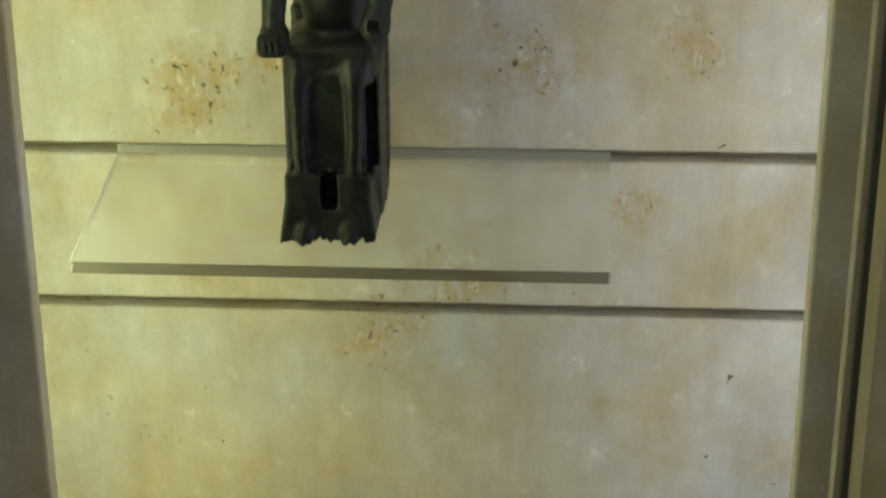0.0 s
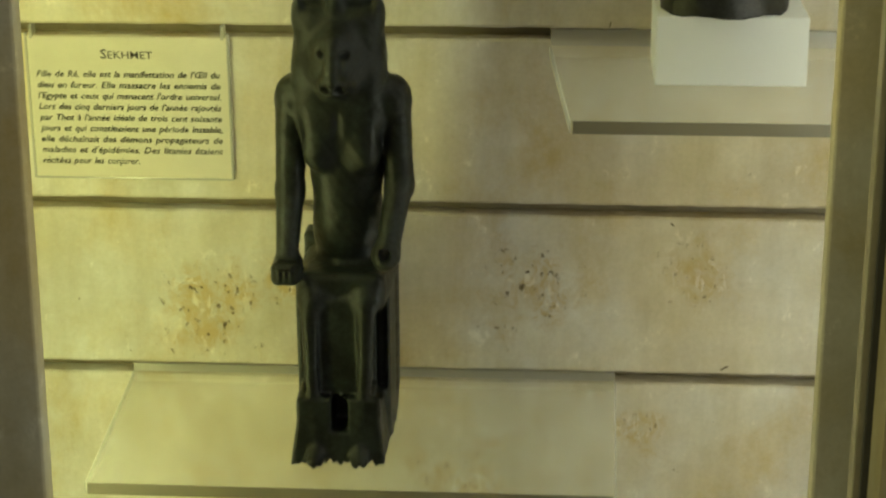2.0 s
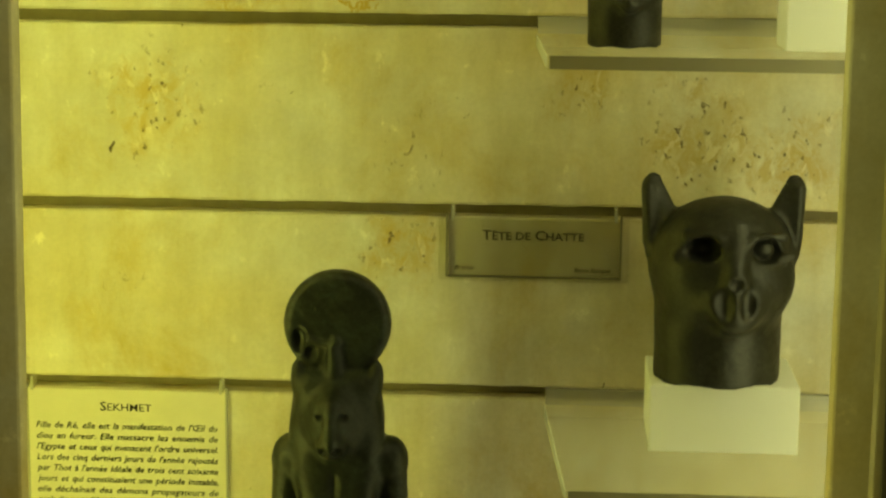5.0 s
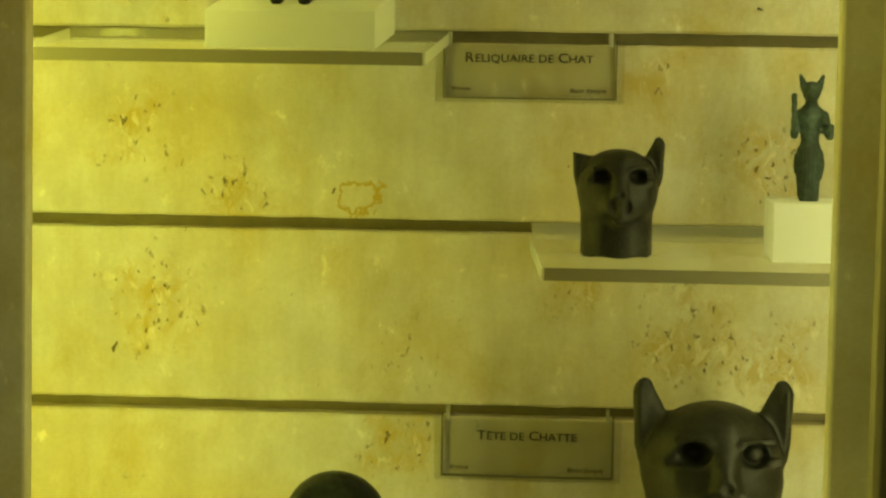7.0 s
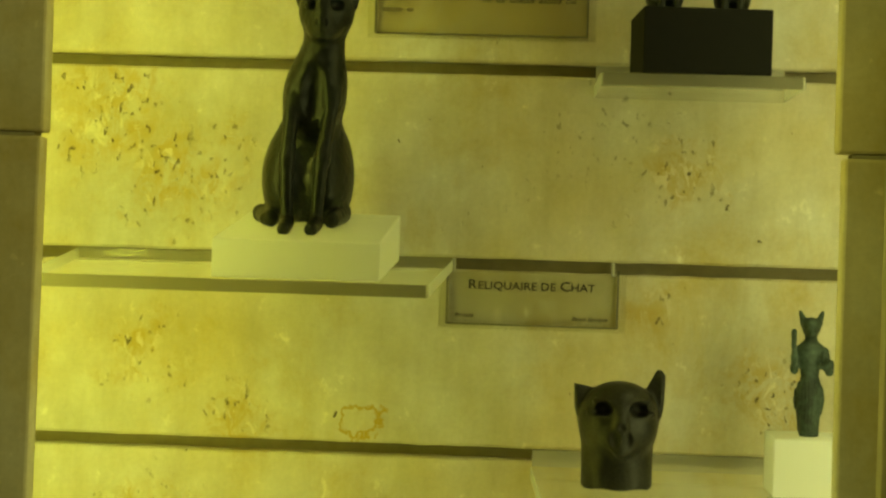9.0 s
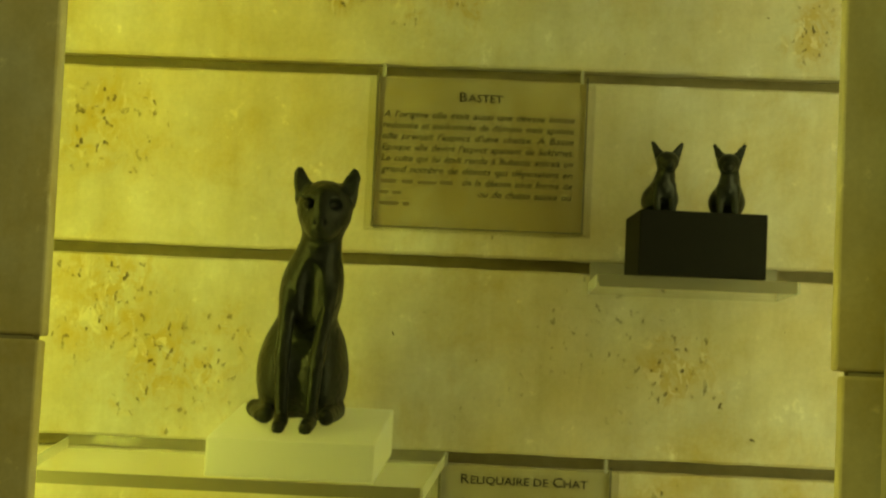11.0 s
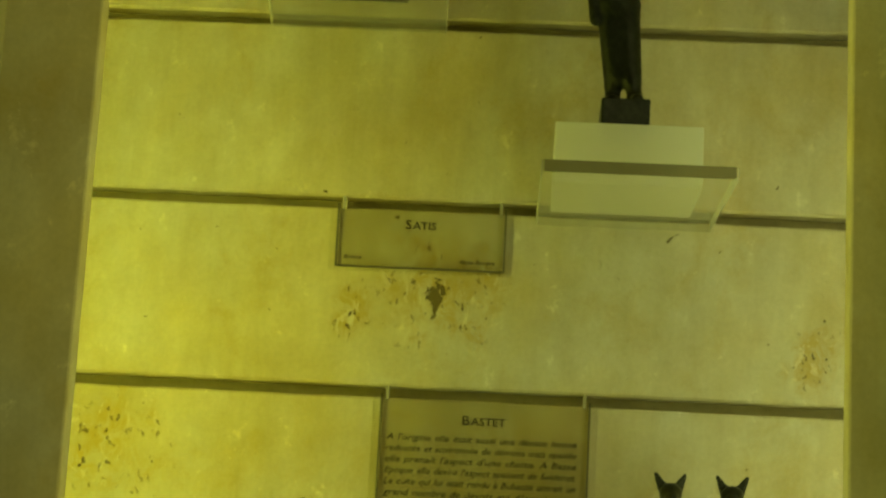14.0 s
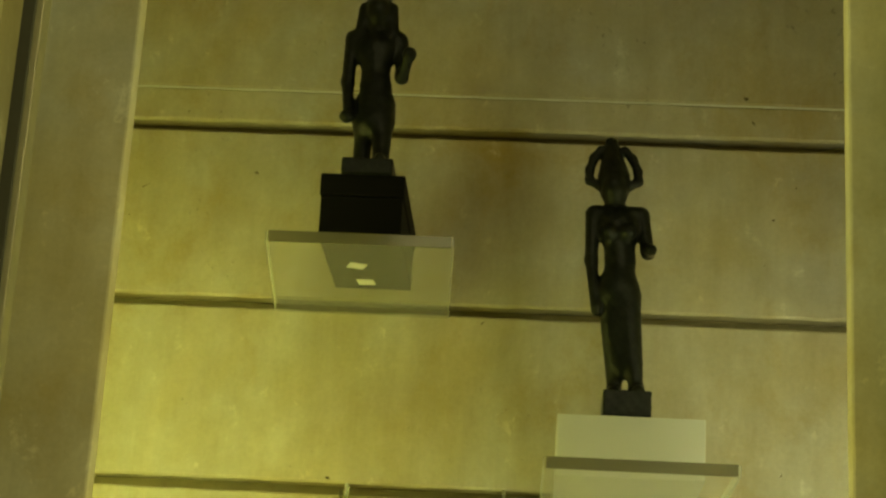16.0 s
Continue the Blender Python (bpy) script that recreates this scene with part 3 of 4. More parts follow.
    face = carve(0.0012, face, *[ball(x, y, z, (s * 0.0082, -0.0300, 0.2765), (0.0036, 0.0100, 0.0026)) for s in (-1, 1)],
                 *[ball(x, y, z, (s * 0.0048, -0.0360, 0.2550), (0.0040, 0.0070, 0.0034)) for s in (-1, 1)], limb(x, y, z, (-0.008, -0.037, 0.2495), (0.008, -0.037, 0.2495), 0.0014, 0.0014))
    ears = [ball(x, y, z, (s * 0.0262 + 0.001, 0.000, 0.298), (0.0046, 0.008, 0.0110)) for s in (-1, 1)]
    d = merge(0.0045, d, merge(0.008, mane, face, *lappets), *ears)
    d = carve(0.002, d, ball(x, y, z, (0.0005, -0.032, 0.226), (0.0062, 0.020, 0.021)), ball(x, y, z, (0.001, -0.030, 0.243), (0.013, 0.008, 0.0045)))
    sun = disc(x, y, z, (0.001, 0.004, 0.333), 0.0355, 0.0085, 0.006)
    cobra = merge(0.002, limb(x, y, z, (0, -0.004, 0.300), (-0.001, -0.005, 0.320), 0.0070, 0.0036), limb(x, y, z, (-0.017, -0.0045, 0.323), (-0.002, -0.0055, 0.320), 0.0020, 0.0026), ball(x, y, z, (0.001, -0.006, 0.3225), 0.0034))
    sun = carve(0.0012, sun, ball(x, y, z, (-0.0240, -0.009, 0.322), (0.0060, 0.011, 0.0105)), ball(x, y, z, (-0.0165, -0.009, 0.314), (0.0050, 0.010, 0.0060)), ball(x, y, z, (-0.011, -0.009, 0.306), (0.0075, 0.006, 0.0040)), ball(x, y, z, (0.0385, 0.0, 0.347), (0.0042, 0.02, 0.0055)))
    d = merge(0.002, d, sun, cobra)
    ragged = 0.0024 * np.sin(x * 900) * np.sin(x * 410 + y * 300) - 0.004 * np.exp(-((x + 0.031) / 0.003) ** 2)
    d = np.maximum(d, 0.0025 + ragged - z)
    return d + worn(x, y, z, 0.019, 0.0002) + worn(x, y, z, 0.007, 0.00012)


def cat_head(broken, tilt):
    def shape(x, y, z):
        neck = limb(x, y, z, (-0.0005, 0.004, 0.004), (-0.001, 0.002, 0.072), 0.0420, 0.0425, 0.88)
        skull = merge(0.01, ball(x, y, z, (0, 0, 0.082), (0.0470, 0.042, 0.039)), ball(x, y, z, (0.002, -0.012, 0.096), (0.038, 0.030, 0.025)))
        cheeks = ball(x, y, z, (tilt, -0.018, 0.068), (0.039, 0.026, 0.028))
        muzzle = merge(0.006, ball(x, y, z, (tilt, -0.034, 0.060), (0.0225, 0.019, 0.0185)), ball(x, y, z, (tilt, -0.040, 0.049), (0.013, 0.012, 0.010)))
        bridge = limb(x, y, z, (tilt + 0.001, -0.030, 0.104), (tilt, -0.050, 0.074), 0.0090, 0.0075)
        d = merge(0.012, neck, skull, cheeks)
        d = merge(0.007, d, muzzle, bridge)
        for s in (-1, 1):
            tip = (s * 0.0465, 0.004, 0.131)
            ear = merge(0.005, limb(x, y, z, (s * 0.0380, 0.002, 0.096), tip, 0.0150, 0.0060, 0.55), limb(x, y, z, (s * 0.0455, -0.005, 0.086), (s * 0.0500, 0.0, 0.128), 0.0048, 0.0036))
            ear = carve(0.002, ear, limb(x, y, z, (s * 0.0400, -0.0135, 0.096), (s * 0.0460, -0.008, 0.128), 0.0105, 0.0048, 0.85))
            if broken and s < 0:
                ear = np.maximum(ear, (z - 0.118) + 0.20 * (x + 0.05))
            d = merge(0.004, d, ear)
        for s in (-1, 1):
            c = (tilt + s * 0.0230, -0.042, 0.092)
            lid = merge(0.002, limb(x, y, z, (c[0] - s * 0.011, -0.040, 0.082), (c[0] + s * 0.014, -0.030, 0.089), 0.0036, 0.0030), limb(x, y, z, (c[0] - s * 0.012, -0.040, 0.100), (c[0] + s * 0.008, -0.034, 0.102), 0.0036, 0.0030))
            hollow = merge(0.003, ball(x, y, z, (c[0] - s * 0.002, c[1], 0.0935), (0.0115, 0.020, 0.0080)), limb(x, y, z, (c[0] - s * 0.004, c[1] + 0.001, 0.095), (c[0] + s * 0.013, c[1] + 0.006, 0.0875), 0.0068, 0.0036))
            d = carve(0.0018, merge(0.004, d, lid), hollow)
        if not broken:
            d = merge(0.0015, d, ball(x, y, z, (tilt + 0.0190, -0.030, 0.0935), (0.0065, 0.006, 0.0060)))
        d = carve(0.0022, d, *[ball(x, y, z, (tilt + s * 0.0085 + 0.001, -0.0580, 0.0600), (0.0080, 0.0120, 0.0130)) for s in (-1, 1)], ball(x, y, z, (tilt + 0.001, -0.060, 0.0730), (0.0060, 0.0090, 0.0055)))
        d = merge(0.0015, d, limb(x, y, z, (tilt + 0.0015, -0.040, 0.070), (tilt + 0.002, -0.043, 0.050), 0.0020, 0.0030))
        d = carve(0.006, d, ball(x, y, z, (-0.012, -0.044, 0.022), (0.0120, 0.012, 0.026)))
        d = carve(0.0015, d, *[limb(x, y, z, (0.010 + 0.002 * k, -0.0400, 0.006 + 0.008 * k), (0.0115 + 0.002 * k, -0.0385, 0.012 + 0.008 * k), 0.0030, 0.0022) for k in range(3)])
        d = np.maximum(d, 0.0014 * np.sin(x * 160 + 1) * np.cos(y * 140) + 0.0014 - z)
        return d + worn(x, y, z, 0.030, 0.00015) + worn(x, y, z, 0.008, 0.00010)
    return shape


def sitting_cat(x, y, z):
    x = x - 0.0050 * np.clip((z - 0.040) / 0.075, 0, 1)   # the head sits over one shoulder
    haunch = merge(0.014, ball(x, y, z, (-0.0165, 0.012, 0.028), (0.0180, 0.034, 0.031)), ball(x, y, z, (0.0120, 0.012, 0.028), (0.0170, 0.034, 0.031)), ball(x, y, z, (-0.003, 0.026, 0.036), (0.024, 0.026, 0.038)))
    back = merge(0.016, limb(x, y, z, (-0.004, 0.016, 0.040), (0.001, -0.004, 0.088), 0.0230, 0.0178), limb(x, y, z, (0.001, -0.006, 0.084), (0.006, -0.012, 0.122), 0.0178, 0.0138))
    chest = ball(x, y, z, (0.002, -0.016, 0.084), (0.0170, 0.014, 0.026))
    d = merge(0.010, haunch, back, chest)
    legs = [merge(0.003, limb(x, y, z, (0.002 + s * 0.0135, -0.022, 0.086), (0.0005 + s * 0.0120, -0.033, 0.045), 0.0056, 0.0050), limb(x, y, z, (0.0005 + s * 0.0120, -0.033, 0.045), (s * 0.0098, -0.038, 0.008), 0.0050, 0.0042)) for s in (-1, 1)]
    paws = [limb(x, y, z, (s * 0.0098, -0.038, 0.0050), (s * 0.0092, -0.059, 0.0035), 0.0050, 0.0044) for s in (-1, 1)]
    hind = [limb(x, y, z, (s * 0.024 - 0.002, 0.006, 0.007), (s * 0.021 - 0.002, -0.024, 0.006), 0.0070, 0.0055) for s in (-1, 1)]
    d = merge(0.0025, d, *legs, *paws, *hind)
    tail = merge(0.003, limb(x, y, z, (-0.024, 0.030, 0.006), (-0.034, 0.002, 0.0060), 0.0055, 0.0052), limb(x, y, z, (-0.034, 0.002, 0.0060), (-0.027, -0.022, 0.0055), 0.0052, 0.0042))
    d = merge(0.0015, d, tail)
    d = carve(0.0025, d, limb(x, y, z, (0.000, -0.042, 0.006), (0.001, -0.040, 0.064), 0.0060, 0.0075), ball(x, y, z, (0.003, -0.038, 0.084), (0.0110, 0.0140, 0.030)))
    head = merge(0.007, ball(x, y, z, (0.0075, -0.016, 0.137), (0.0188, 0.021, 0.0190)), ball(x, y, z, (0.0070, -0.031, 0.127), (0.0098, 0.0105, 0.0085)), limb(x, y, z, (0.0075, -0.030, 0.146), (0.0072, -0.040, 0.131), 0.0036, 0.0032))
    for s in (-1, 1):
        ear = merge(0.003, limb(x, y, z, (0.0075 + s * 0.0135, -0.012, 0.146), (0.0075 + s * 0.0188, -0.010, 0.161), 0.0074, 0.0030, 0.6), limb(x, y, z, (0.0075 + s * 0.0172, -0.013, 0.141), (0.0075 + s * 0.0202, -0.011, 0.158), 0.0028, 0.0024))
        ear = carve(0.0015, ear, limb(x, y, z, (0.0075 + s * 0.0140, -0.0185, 0.149), (0.0075 + s * 0.0185, -0.0155, 0.159), 0.0046, 0.0022, 0.8))
        head = merge(0.003, head, ear)
    head = carve(0.001, head, *[ball(x, y, z, (0.0075 + s * 0.0098, -0.0340, 0.1415), (0.0050, 0.0060, 0.0036)) for s in (-1, 1)], limb(x, y, z, (0.002, -0.041, 0.1225), (0.012, -0.041, 0.1225), 0.0011, 0.0011))
    head = merge(0.0008, head, ball(x, y, z, (-0.0025, -0.0320, 0.1412), (0.0034, 0.0034, 0.0026)), limb(x, y, z, (-0.0072, -0.0295, 0.1460), (0.0020, -0.0340, 0.1465), 0.0011, 0.0011))
    head = carve(0.0008, head, limb(x, y, z, (0.0035, -0.043, 0.1330), (0.0045, -0.042, 0.1300), 0.0016, 0.0012), limb(x, y, z, (0.0110, -0.043, 0.1330), (0.0100, -0.042, 0.1300), 0.0016, 0.0012))
    d = merge(0.005, d, head)
    return np.maximum(d, 0.0003 - z) + worn(x, y, z, 0.010, 0.00022)


def small_cat(lean):
    def shape(x, y, z):
        d = merge(0.005, ball(x, y, z, (-0.001, 0.010, 0.010), (0.0125, 0.016, 0.011)), limb(x, y, z, (0, 0.004, 0.012), (0.001, -0.003, 0.026), 0.0100, 0.0066), ball(x, y, z, (0, -0.007, 0.016), (0.0065, 0.006, 0.011)))
        d = merge(0.002, d, *[limb(x, y, z, (s * 0.0048, -0.008, 0.018), (s * 0.0052, -0.013, 0.002), 0.0033, 0.0024) for s in (-1, 1)])
        head = merge(0.003, ball(x, y, z, (lean, -0.006, 0.0345), (0.0078, 0.0078, 0.0068)), ball(x, y, z, (lean, -0.0125, 0.0315), (0.0040, 0.0048, 0.0036)))
        for s in (-1, 1):
            ear = limb(x, y, z, (lean + s * 0.0055, -0.004, 0.0385), (lean + s * 0.0100, -0.003, 0.0468), 0.0036, 0.0014, 0.6)
            head = merge(0.0015, head, carve(0.0008, ear, limb(x, y, z, (lean + s * 0.0056, -0.0072, 0.0395), (lean + s * 0.0085, -0.0058, 0.045), 0.0019, 0.0008)))
        d = merge(0.003, d, head)
        return np.maximum(d, 0.0002 - z) + worn(x, y, z, 0.006, 0.00015)
    return shape


def cat_woman(x, y, z):
    gown = merge(0.006, limb(x, y, z, (0, 0, 0.004), (0, 0, 0.028), 0.0073, 0.0088, 0.8), limb(x, y, z, (0, 0, 0.026), (0, 0, 0.042), 0.0090, 0.0062, 0.75))
    chest = merge(0.005, ball(x, y, z, (0, 0, 0.054), (0.0088, 0.0062, 0.010)), ball(x, y, z, (0, 0, 0.061), (0.0098, 0.0060, 0.0055)))
    d = merge(0.004, gown, chest, limb(x, y, z, (0, 0, 0.062), (0, -0.001, 0.070), 0.0040, 0.0040))
    head = merge(0.003, ball(x, y, z, (0, -0.001, 0.0765), (0.0064, 0.0062, 0.0070)), ball(x, y, z, (0, -0.006, 0.0735), (0.0034, 0.0040, 0.0032)))
    head = merge(0.0015, head, *[limb(x, y, z, (s * 0.0050, 0, 0.0795), (s * 0.0076, 0.0, 0.0870), 0.0030, 0.0014, 0.6) for s in (-1, 1)])
    arm = merge(0.002, limb(x, y, z, (-0.0098, 0, 0.060), (-0.0112, -0.002, 0.046), 0.0028, 0.0024), limb(x, y, z, (-0.0112, -0.002, 0.047), (-0.0120, -0.008, 0.056), 0.0024, 0.0020), limb(x, y, z, (-0.0122, -0.008, 0.050), (-0.0128, -0.009, 0.0735), 0.0016, 0.0020))
    other = merge(0.002, limb(x, y, z, (0.0098, 0, 0.060), (0.0125, -0.002, 0.048), 0.0028, 0.0024), limb(x, y, z, (0.0125, -0.002, 0.048), (0.0060, -0.008, 0.050), 0.0024, 0.0020), limb(x, y, z, (0.0125, -0.006, 0.046), (0.0130, -0.006, 0.052), 0.0030, 0.0026))
    d = merge(0.0018, d, head, arm, other)
    d = d + 0.0003 * np.sin(x * 2600) * (z < 0.04)
    return np.maximum(d, 0.0002 - z) + worn(x, y, z, 0.007, 0.0002)


def standing_goddess(x, y, z):
    x = x + 0.05 * np.maximum(z - 0.013, 0)   # she leans a little
    legs = merge(0.006, limb(x, y, z, (-0.0072, 0.002, 0.020), (-0.0078, 0.0, 0.085), 0.0052, 0.0094, 0.9), limb(x, y, z, (0.0072, -0.006, 0.020), (0.0035, -0.002, 0.085), 0.0052, 0.0088, 0.9), ball(x, y, z, (-0.0025, 0, 0.092), (0.0142, 0.0112, 0.018)))
    hem = limb(x, y, z, (0, -0.003, 0.036), (-0.002, 0, 0.080), 0.0092, 0.0112, 0.6)
    feet = [limb(x, y, z, (s * 0.0080, -0.002 - 0.004 * (s > 0), 0.016), (s * 0.0085, -0.017 - 0.004 * (s > 0), 0.0135), 0.0050, 0.0040) for s in (-1, 1)]
    waist = merge(0.008, ball(x, y, z, (-0.001, 0, 0.113), (0.0112, 0.0085, 0.018)), ball(x, y, z, (-0.002, 0, 0.137), (0.0160, 0.0095, 0.016)))
    bust = [ball(x, y, z, (-0.002 + s * 0.0068, -0.0085, 0.131), 0.0048) for s in (-1, 1)]
    d = merge(0.004, legs, hem, waist, *bust, *feet)
    left = merge(0.003, limb(x, y, z, (-0.0195, 0.001, 0.146), (-0.0215, 0.0, 0.112), 0.0054, 0.0044), limb(x, y, z, (-0.0215, 0.0, 0.112), (-0.0195, -0.004, 0.080), 0.0044, 0.0034), ball(x, y, z, (-0.0190, -0.005, 0.075), (0.0038, 0.0048, 0.0052)))
    right = merge(0.003, limb(x, y, z, (0.0155, 0.001, 0.146), (0.0185, -0.002, 0.118), 0.0054, 0.0046), limb(x, y, z, (0.0185, -0.002, 0.119), (0.0200, -0.014, 0.117), 0.0046, 0.0042))
    d = merge(0.003, d, left, right, limb(x, y, z, (-0.0175, 0.001, 0.1475), (0.0140, 0.001, 0.1475), 0.0060, 0.0060))
    wig = merge(0.004, ball(x, y, z, (-0.004, 0.001, 0.168), (0.0108, 0.0110, 0.0130)), limb(x, y, z, (-0.003, 0.002, 0.150), (-0.004, 0.001, 0.162), 0.0062, 0.0080), ball(x, y, z, (-0.004, -0.006, 0.166), (0.0075, 0.0070, 0.0095)))
    crown = limb(x, y, z, (-0.004, 0.001, 0.176), (-0.005, 0.002, 0.201), 0.0115, 0.0050)
    horns = []
    for s in (-1, 1):
        pts = [(-0.004 + s * 0.0085, 0, 0.196), (-0.004 + s * 0.0140, 0, 0.189), (-0.004 + s * 0.0172, 0, 0.180), (-0.004 + s * 0.0175, 0, 0.172), (-0.004 + s * 0.0110, 0, 0.168)]
        horns += [limb(x, y, z, p, q, 0.0031, 0.0031) for p, q in zip(pts, pts[1:])]
    d = merge(0.0025, d, wig, crown, *horns)
    d = merge(0.001, d, brick(x, y, z, (0.0005, -0.003, 0.0036), (0.0165, 0.0215, 0.0096), 0.0008))
    return d + worn(x, y, z, 0.008, 0.00015)


def striding_king(x, y, z):
    legs = merge(0.003, limb(x, y, z, (-0.0075, 0.004, 0.016), (-0.0062, 0.0, 0.062), 0.0058, 0.0082), limb(x, y, z, (0.0075, -0.008, 0.016), (0.0062, -0.001, 0.062), 0.0058, 0.0082))
    feet = [limb(x, y, z, (s * 0.0075, 0.002 - 0.012 * (s > 0), 0.015), (s * 0.0080, -0.012 - 0.012 * (s > 0), 0.0135), 0.0045, 0.0036) for s in (-1, 1)]
    kilt = limb(x, y, z, (0, -0.001, 0.050), (0, 0, 0.074), 0.0150, 0.0115, 0.8)
    torso = merge(0.008, ball(x, y, z, (-0.001, 0, 0.084), (0.0105, 0.0080, 0.018)), ball(x, y, z, (-0.002, 0, 0.106), (0.0165, 0.0092, 0.015)))
    d = merge(0.004, legs, kilt, torso, *feet)
    left = merge(0.003, limb(x, y, z, (-0.0195, 0.001, 0.114), (-0.0210, 0.0, 0.080), 0.0055, 0.0046), limb(x, y, z, (-0.0210, 0.0, 0.080), (-0.0185, -0.006, 0.054), 0.0046, 0.0036), ball(x, y, z, (-0.0190, -0.008, 0.050), (0.0055, 0.0055, 0.0045)))
    right = merge(0.003, limb(x, y, z, (0.0160, 0.001, 0.112), (0.0180, -0.002, 0.084), 0.0052, 0.0046), limb(x, y, z, (0.0180, -0.002, 0.084), (0.0235, -0.016, 0.094), 0.0044, 0.0036), ball(x, y, z, (0.0240, -0.018, 0.096), 0.0050))
    d = merge(0.003, d, left, right, limb(x, y, z, (-0.0180, 0.001, 0.1150), (0.0140, 0.001, 0.1150), 0.0060, 0.0060))
    head = merge(0.004, ball(x, y, z, (-0.002, -0.002, 0.136), (0.0095, 0.0100, 0.0120)), limb(x, y, z, (-0.002, 0.002, 0.118), (-0.002, 0.001, 0.130), 0.0070, 0.0085))
    lappet = [limb(x, y, z, (-0.002 + s * 0.0095, -0.001, 0.138), (-0.002 + s * 0.0115, -0.003, 0.118), 0.0050, 0.0046, 0.8) for s in (-1, 1)]
    crown = limb(x, y, z, (-0.002, 0.002, 0.142), (-0.003, 0.006, 0.178), 0.0095, 0.0045)
    d = merge(0.0025, d, head, crown, *lappet)
    d = merge(0.001, d, brick(x, y, z, (0, -0.003, 0.0062), (0.0180, 0.0240, 0.0062), 0.0008))
    return d + worn(x, y, z, 0.008, 0.00015)


def statue(name, shape, lo, hi, step, material, at, turn, label, scale=(1, 1, 1)):
    ob = solid(name, shape, lo, hi, step, material, at, turn)
    ob.scale = scale
    return tagged(ob, label, "statue")


statue("seated_lioness_statue", seated_lioness, (-0.062, -0.072, -0.004), (0.062, 0.062, 0.376), 0.00135, BRONZE, (-0.0980, -0.105, 0.1590), 0, "seated lioness-headed bronze with a round sun disc, grey-green patina", (1.02, 1.02, 1.028))
statue("cat_bust", cat_head(False, 0.006), (-0.064, -0.074, -0.004), (0.064, 0.052, 0.146), 0.0013, BROWN_BRONZE, (0.1585, -0.092, 0.4660), 0, "large brown bronze cat head with hollow eyes on a white block", (1.0, 0.90, 1.02))
statue("cat_bust", cat_head(True, 0.003), (-0.064, -0.074, -0.004), (0.064, 0.052, 0.146), 0.0018, BROWN_BRONZE, (0.0901, -0.105, 0.6895), -2, "small brown bronze cat head with one broken ear", (0.564, 0.55, 0.585))
statue("cat_goddess_statuette", cat_woman, (-0.020, -0.018, -0.002), (0.020, 0.016, 0.094), 0.0007, GREEN_BRONZE, (0.2155, -0.105, 0.7288), 0, "tiny green bronze cat-headed woman on a frosted cube", (0.95, 0.95, 0.95))
statue("seated_cat_statue", sitting_cat, (-0.050, -0.064, -0.003), (0.042, 0.060, 0.170), 0.001, BLACK_BRONZE, (-0.1225, -0.098, 0.8598), 0, "tall dark bronze sitting cat with upright ears on a white block", (0.97, 1, 1.045)).rotation_euler[0] = radians(7.5)
pair = "cats on the black plinth"
for cx, lean, turn in ((0.1150, 0.0015, 4), (0.1592, 0.0, -6)):
    ob = statue("small_cat_figure", small_cat(lean), (-0.018, -0.020, -0.002), (0.018, 0.030, 0.051), 0.0007, BLACK_BRONZE, (cx, -0.085, 1.0104), turn, "little bronze sitting cat with pricked ears on a black plinth", (1, 1, 1.03))
    tagged(ob, group=pair)
statue("goddess_statuette", standing_goddess, (-0.040, -0.030, -0.009), (0.030, 0.028, 0.212), 0.001, BLACK_BRONZE, (0.0765, -0.075, 1.3067), 0, "slender black bronze standing goddess with a horned crown", (1.04, 1.04, 1.04))
statue("king_statuette", striding_king, (-0.032, -0.034, -0.002), (0.034, 0.028, 0.188), 0.001, BLACK_BRONZE, (-0.1115, -0.142, 1.4502), 0, "black bronze striding king with one bent arm")


# ---- labels hung in the joints ----
def written(text, size, shear=0.0, gaps=1.0):
    cu = bpy.data.curves.new("line", "FONT")
    cu.body, cu.size, cu.shear, cu.resolution_u, cu.offset = text, size, shear, 2, (0.004 if "M" in text and text.isupper() else 0.013) * size
    cu.space_word = gaps
    tmp = bpy.data.objects.new("line", cu)
    scene.collection.objects.link(tmp)
    bpy.context.view_layer.update()
    me = bpy.data.meshes.new_from_object(tmp)
    bpy.data.objects.remove(tmp)
    me.materials.append(INK)
    return me


def line_of(parent, text, x, z, size, width=None, shear=0.0, anchor="left", name="printed_line", grow=1.0):
    """One printed line, stretched to a width where it is justified."""
    me = written(text, size, shear, 1.3 if width else 1.0)
    xs = [v.co.x for v in me.vertices]
    w = max(xs) - min(xs)
    k = width / w if width else grow
    start = x - min(xs) * k if anchor == "left" else x - (min(xs) + w) * k if anchor == "right" else x - (min(xs) + w / 2) * k
    me.transform(Matrix(((k, 0, 0, start), (0, 0, 1, -0.0002), (0, 1, 0, z), (0, 0, 0, 1))))
    ob = new(name, me)
    ob.parent = parent
    ob.location = (0, -0.0038, 0)
    tagged(ob, kind="stuff")
    return ob, k * w


def bars_of(parent, x, z, width, seed, height=0.0026):
    """A line that cannot be read: one short bar a word."""
    rnd = random.Random(seed)
    bm = bmesh.new()
    at = 0.0
    while at < width - 0.004:
        w = min(rnd.uniform(0.0035, 0.019), width - at)
        h = height * rnd.uniform(0.75, 1.15)
        join_box(bm, (x + at, -0.0041, z), (x + at + w, -0.0038, z + h))
        at += w + rnd.uniform(0.0024, 0.0042)
    return tagged(part("printed_line", bm, FADED, parent), kind="stuff")


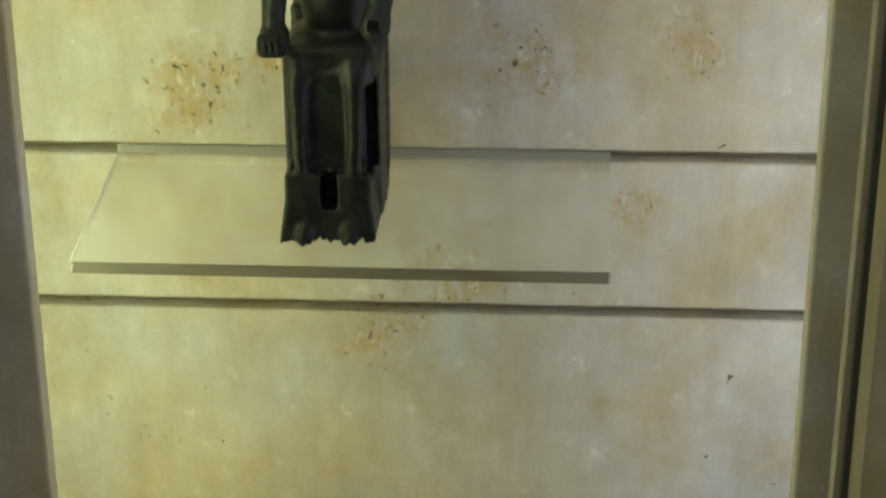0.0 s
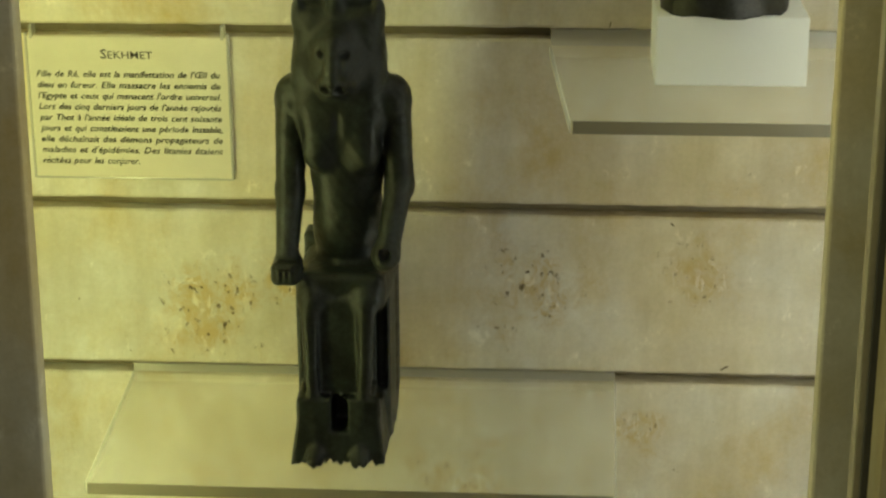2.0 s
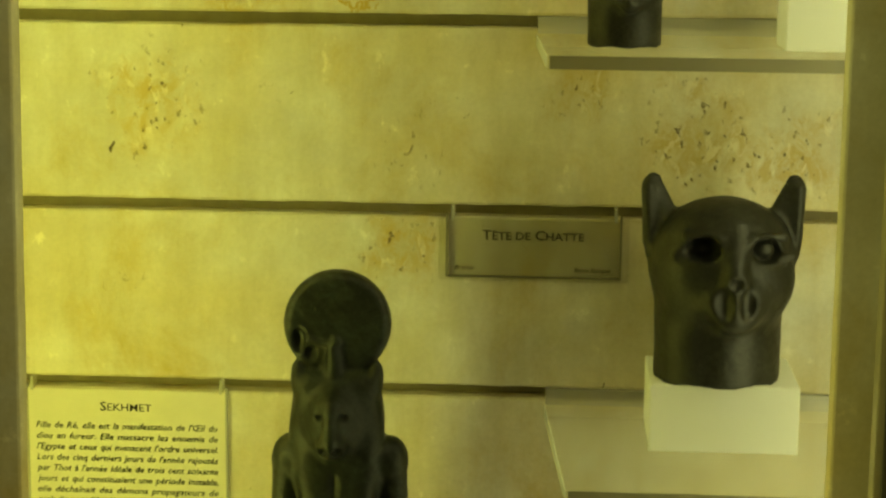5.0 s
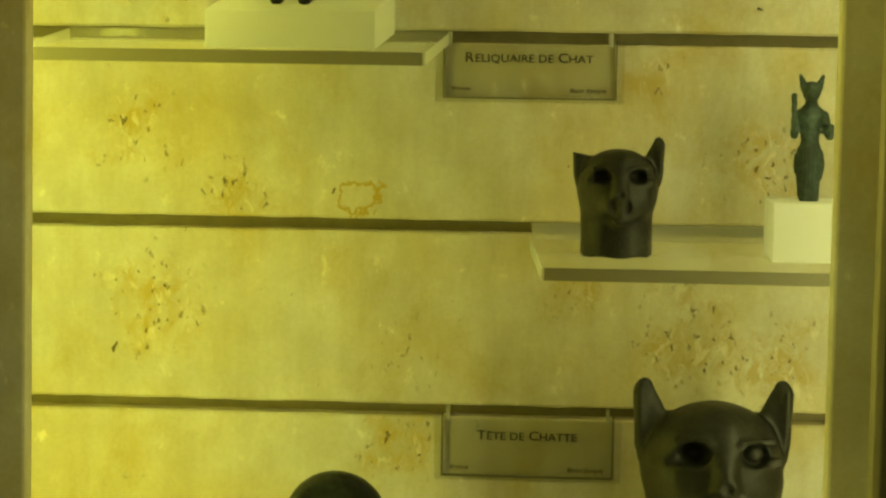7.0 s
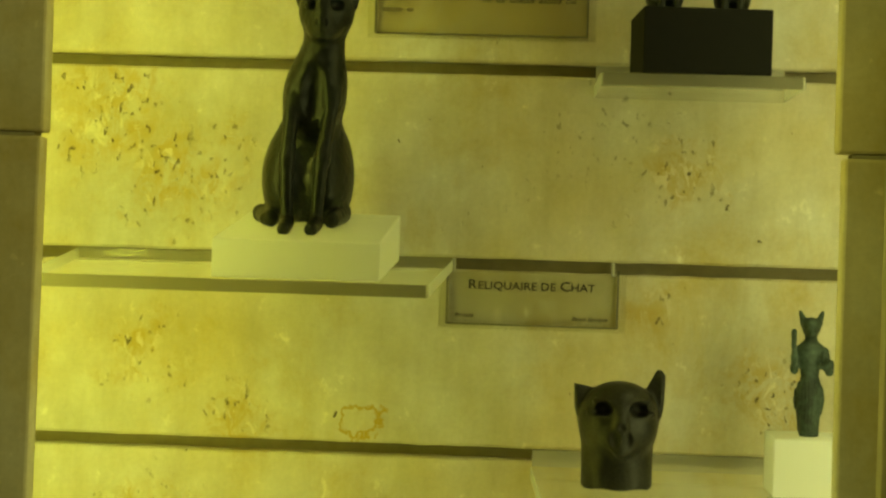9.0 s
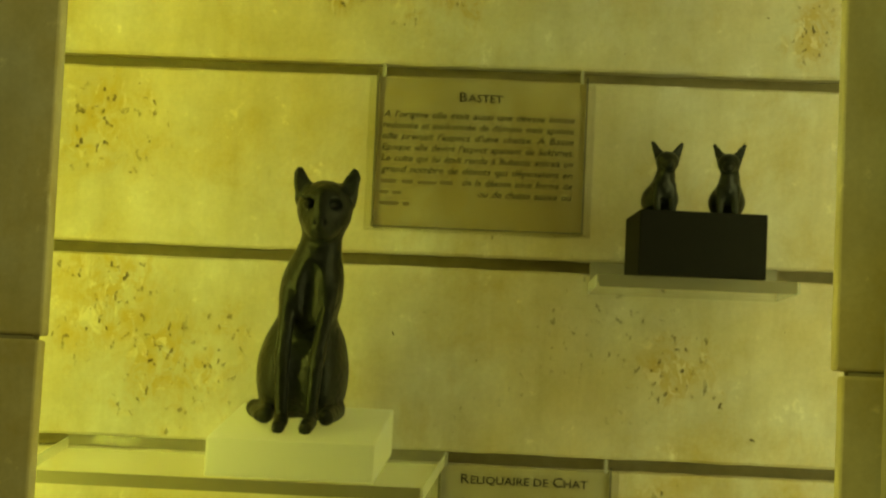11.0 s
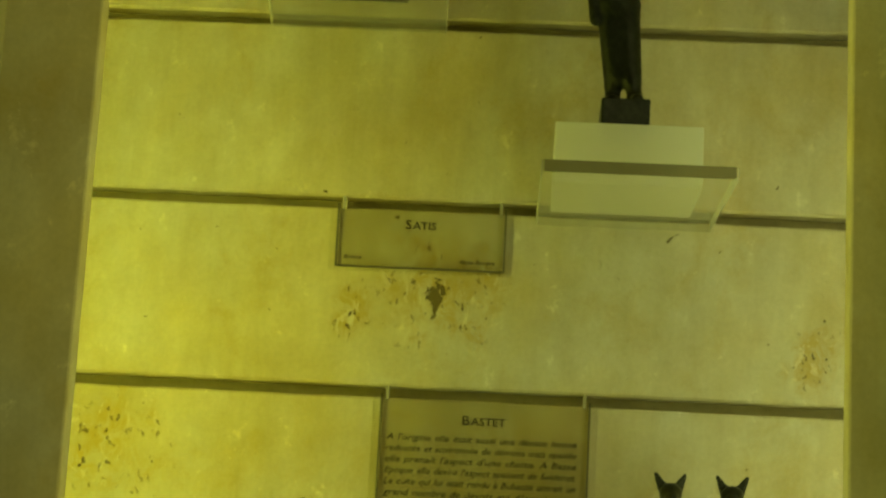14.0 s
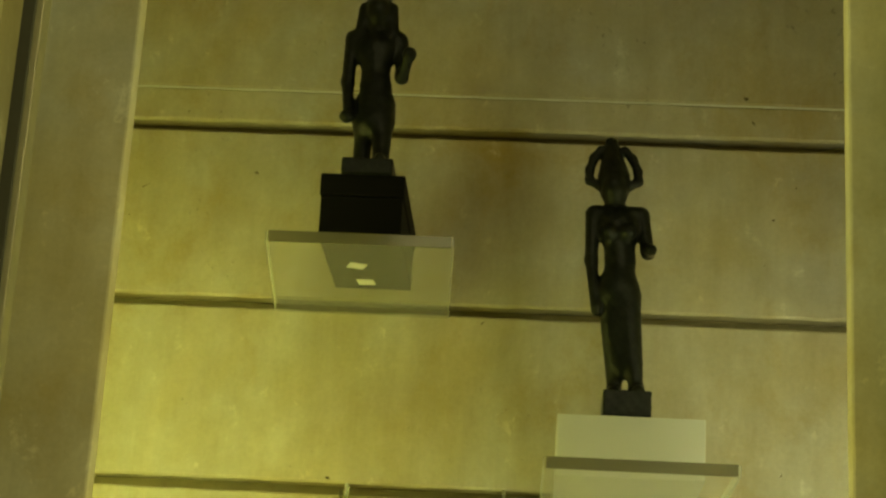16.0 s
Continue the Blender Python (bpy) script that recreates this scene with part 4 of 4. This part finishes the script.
def title_of(parent, words, x, z, big, small):
    """Small capitals: the first letter of each long word is larger."""
    pieces = []
    for word in words.split():
        pieces += [(word[0], big), (word[1:], small)] if len(word) > 2 else [(word, small)]
        pieces.append((" ", small))
    total, made = 0.0, []
    for text, size in pieces[:-1]:
        if text == " ":
            total += small * 0.30
            continue
        ob, w = line_of(parent, text, total, z, size, name="title_letter", grow=1.12)
        made.append(ob)
        total += w + small * 0.10
    for ob in made:
        ob.location.x = x - total / 2


def label(x0, x1, z0, z1, title, title_z, text, material=None, foot=True):
    """A thin acrylic holder hung by two hooks from a joint, with a printed sheet."""
    thing = empty("wall_label", (0, 0, Z0), text, "label", "", "labels of the case")
    edge = LIT_EDGE if material is CARD else EDGE
    sheet = part("sheet", boxed((x0, -0.0036, z0), (x1, -0.0009, z1 - 0.009), 0.0003), material or SHEET, thing)
    if material is not CARD:
        part("holder", boxed((x0 - 0.007, -0.0008, z0 - 0.004), (x1 + 0.007, -0.0002, z1 - 0.008)), HOLDER, thing, "clear outer holder")
    part("rim", boxed((x1 + 0.0002, -0.0046, z0 - 0.001), (x1 + 0.0016, -0.0004, z1 - 0.006)), edge, sheet, "polished edge of the clear holder")
    part("rim", boxed((x0 - 0.0016, -0.0046, z0 - 0.001), (x0 - 0.0002, -0.0004, z1 - 0.006)), edge, sheet, "polished edge of the clear holder")
    part("rim", boxed((x0, -0.0044, z0 - 0.0012), (x1, -0.0004, z0 - 0.0002)), edge, sheet, "polished edge of the clear holder")
    for x in (x0 + 0.002, x1 - 0.004):
        part("hook", boxed((x, -0.0050, z1 - 0.0105), (x + 0.0022, 0.006, z1 - 0.0005), 0.0005), LIT_EDGE, thing, "clear bent hook")
    mid = (x0 + x1) / 2
    title_of(sheet, title, mid, title_z, 0.0098, 0.0080)
    if foot:
        line_of(sheet, "Bronze", x0 + 0.005, z0 + 0.0045, 0.0047, shear=0.25)
        line_of(sheet, "Basse Epoque", x1 - 0.006, z0 + 0.0040, 0.0047, shear=0.25, anchor="right")
    return sheet


sek = label(-0.3390, -0.1920, 0.3180, 0.4335, "SEKHMET", 0.4085, "cream printed label about the lioness goddess, hung by clear hooks", CARD, foot=False)
LINES = ["Fille de Rê, elle est la manifestation de l'Œil du", "dieu en fureur. Elle massacre les ennemis de", "l'Egypte et ceux qui menacent l'ordre universel.",
         "Lors des cinq derniers jours de l'année rajoutés", "par Thot à l'année idéale de trois cent soixante", "jours et qui constituaient une période instable,",
         "elle déchaînait des démons propagateurs de", "maladies et d'épidémies. Des litanies étaient", "récitées pour les conjurer."]
for k, words in enumerate(LINES):
    line_of(sek, words, -0.3335, 0.3945 - 0.00825 * k, 0.0068, 0.136 if k < 8 else 0.073, 0.25)
label(-0.0290, 0.0938, 0.5163, 0.5672, "TÊTE DE CHATTE", 0.5430, "clear acrylic label for the large cat head")
label(-0.0316, 0.0898, 0.7925, 0.8395, "RELIQUAIRE DE CHAT", 0.8175, "clear acrylic label for the tall cat")
label(-0.1302, -0.0060, 1.2105, 1.2631, "SATIS", 1.2395, "clear acrylic label for the standing goddess")
bas = label(-0.0896, 0.0620, 1.0018, 1.1211, "BASTET", 1.0945, "large clear acrylic label about the cat goddess, partly faded", TAN_SHEET, foot=False)
READ = ["A l'origine elle était aussi une déesse lionne", "redoutée et environnée de démons mais apaisée", "elle prenait l'aspect d'une chatte. A Basse", "Epoque elle devint l'aspect apaisant de Sekhmet.",
        "Le culte qui lui était rendu à Bubastis attirait un", "grand nombre de dévots qui déposaient en"]
for k in range(9):
    z = 1.0815 - 0.0081 * k
    if k < 6:
        line_of(bas, READ[k], -0.0855, z, 0.0068, 0.140, 0.25)
    elif k == 6:
        bars_of(bas, -0.0855, z, 0.056, 17)
        line_of(bas, "de la déesse sous forme de", -0.0255, z, 0.0068, 0.080, 0.25)
    elif k == 7:
        bars_of(bas, -0.0855, z, 0.018, 18)
        line_of(bas, "ou de chatte assise ou", -0.0140, z, 0.0068, 0.0685, 0.25)
    else:
        bars_of(bas, -0.0855, z, 0.022, 19)
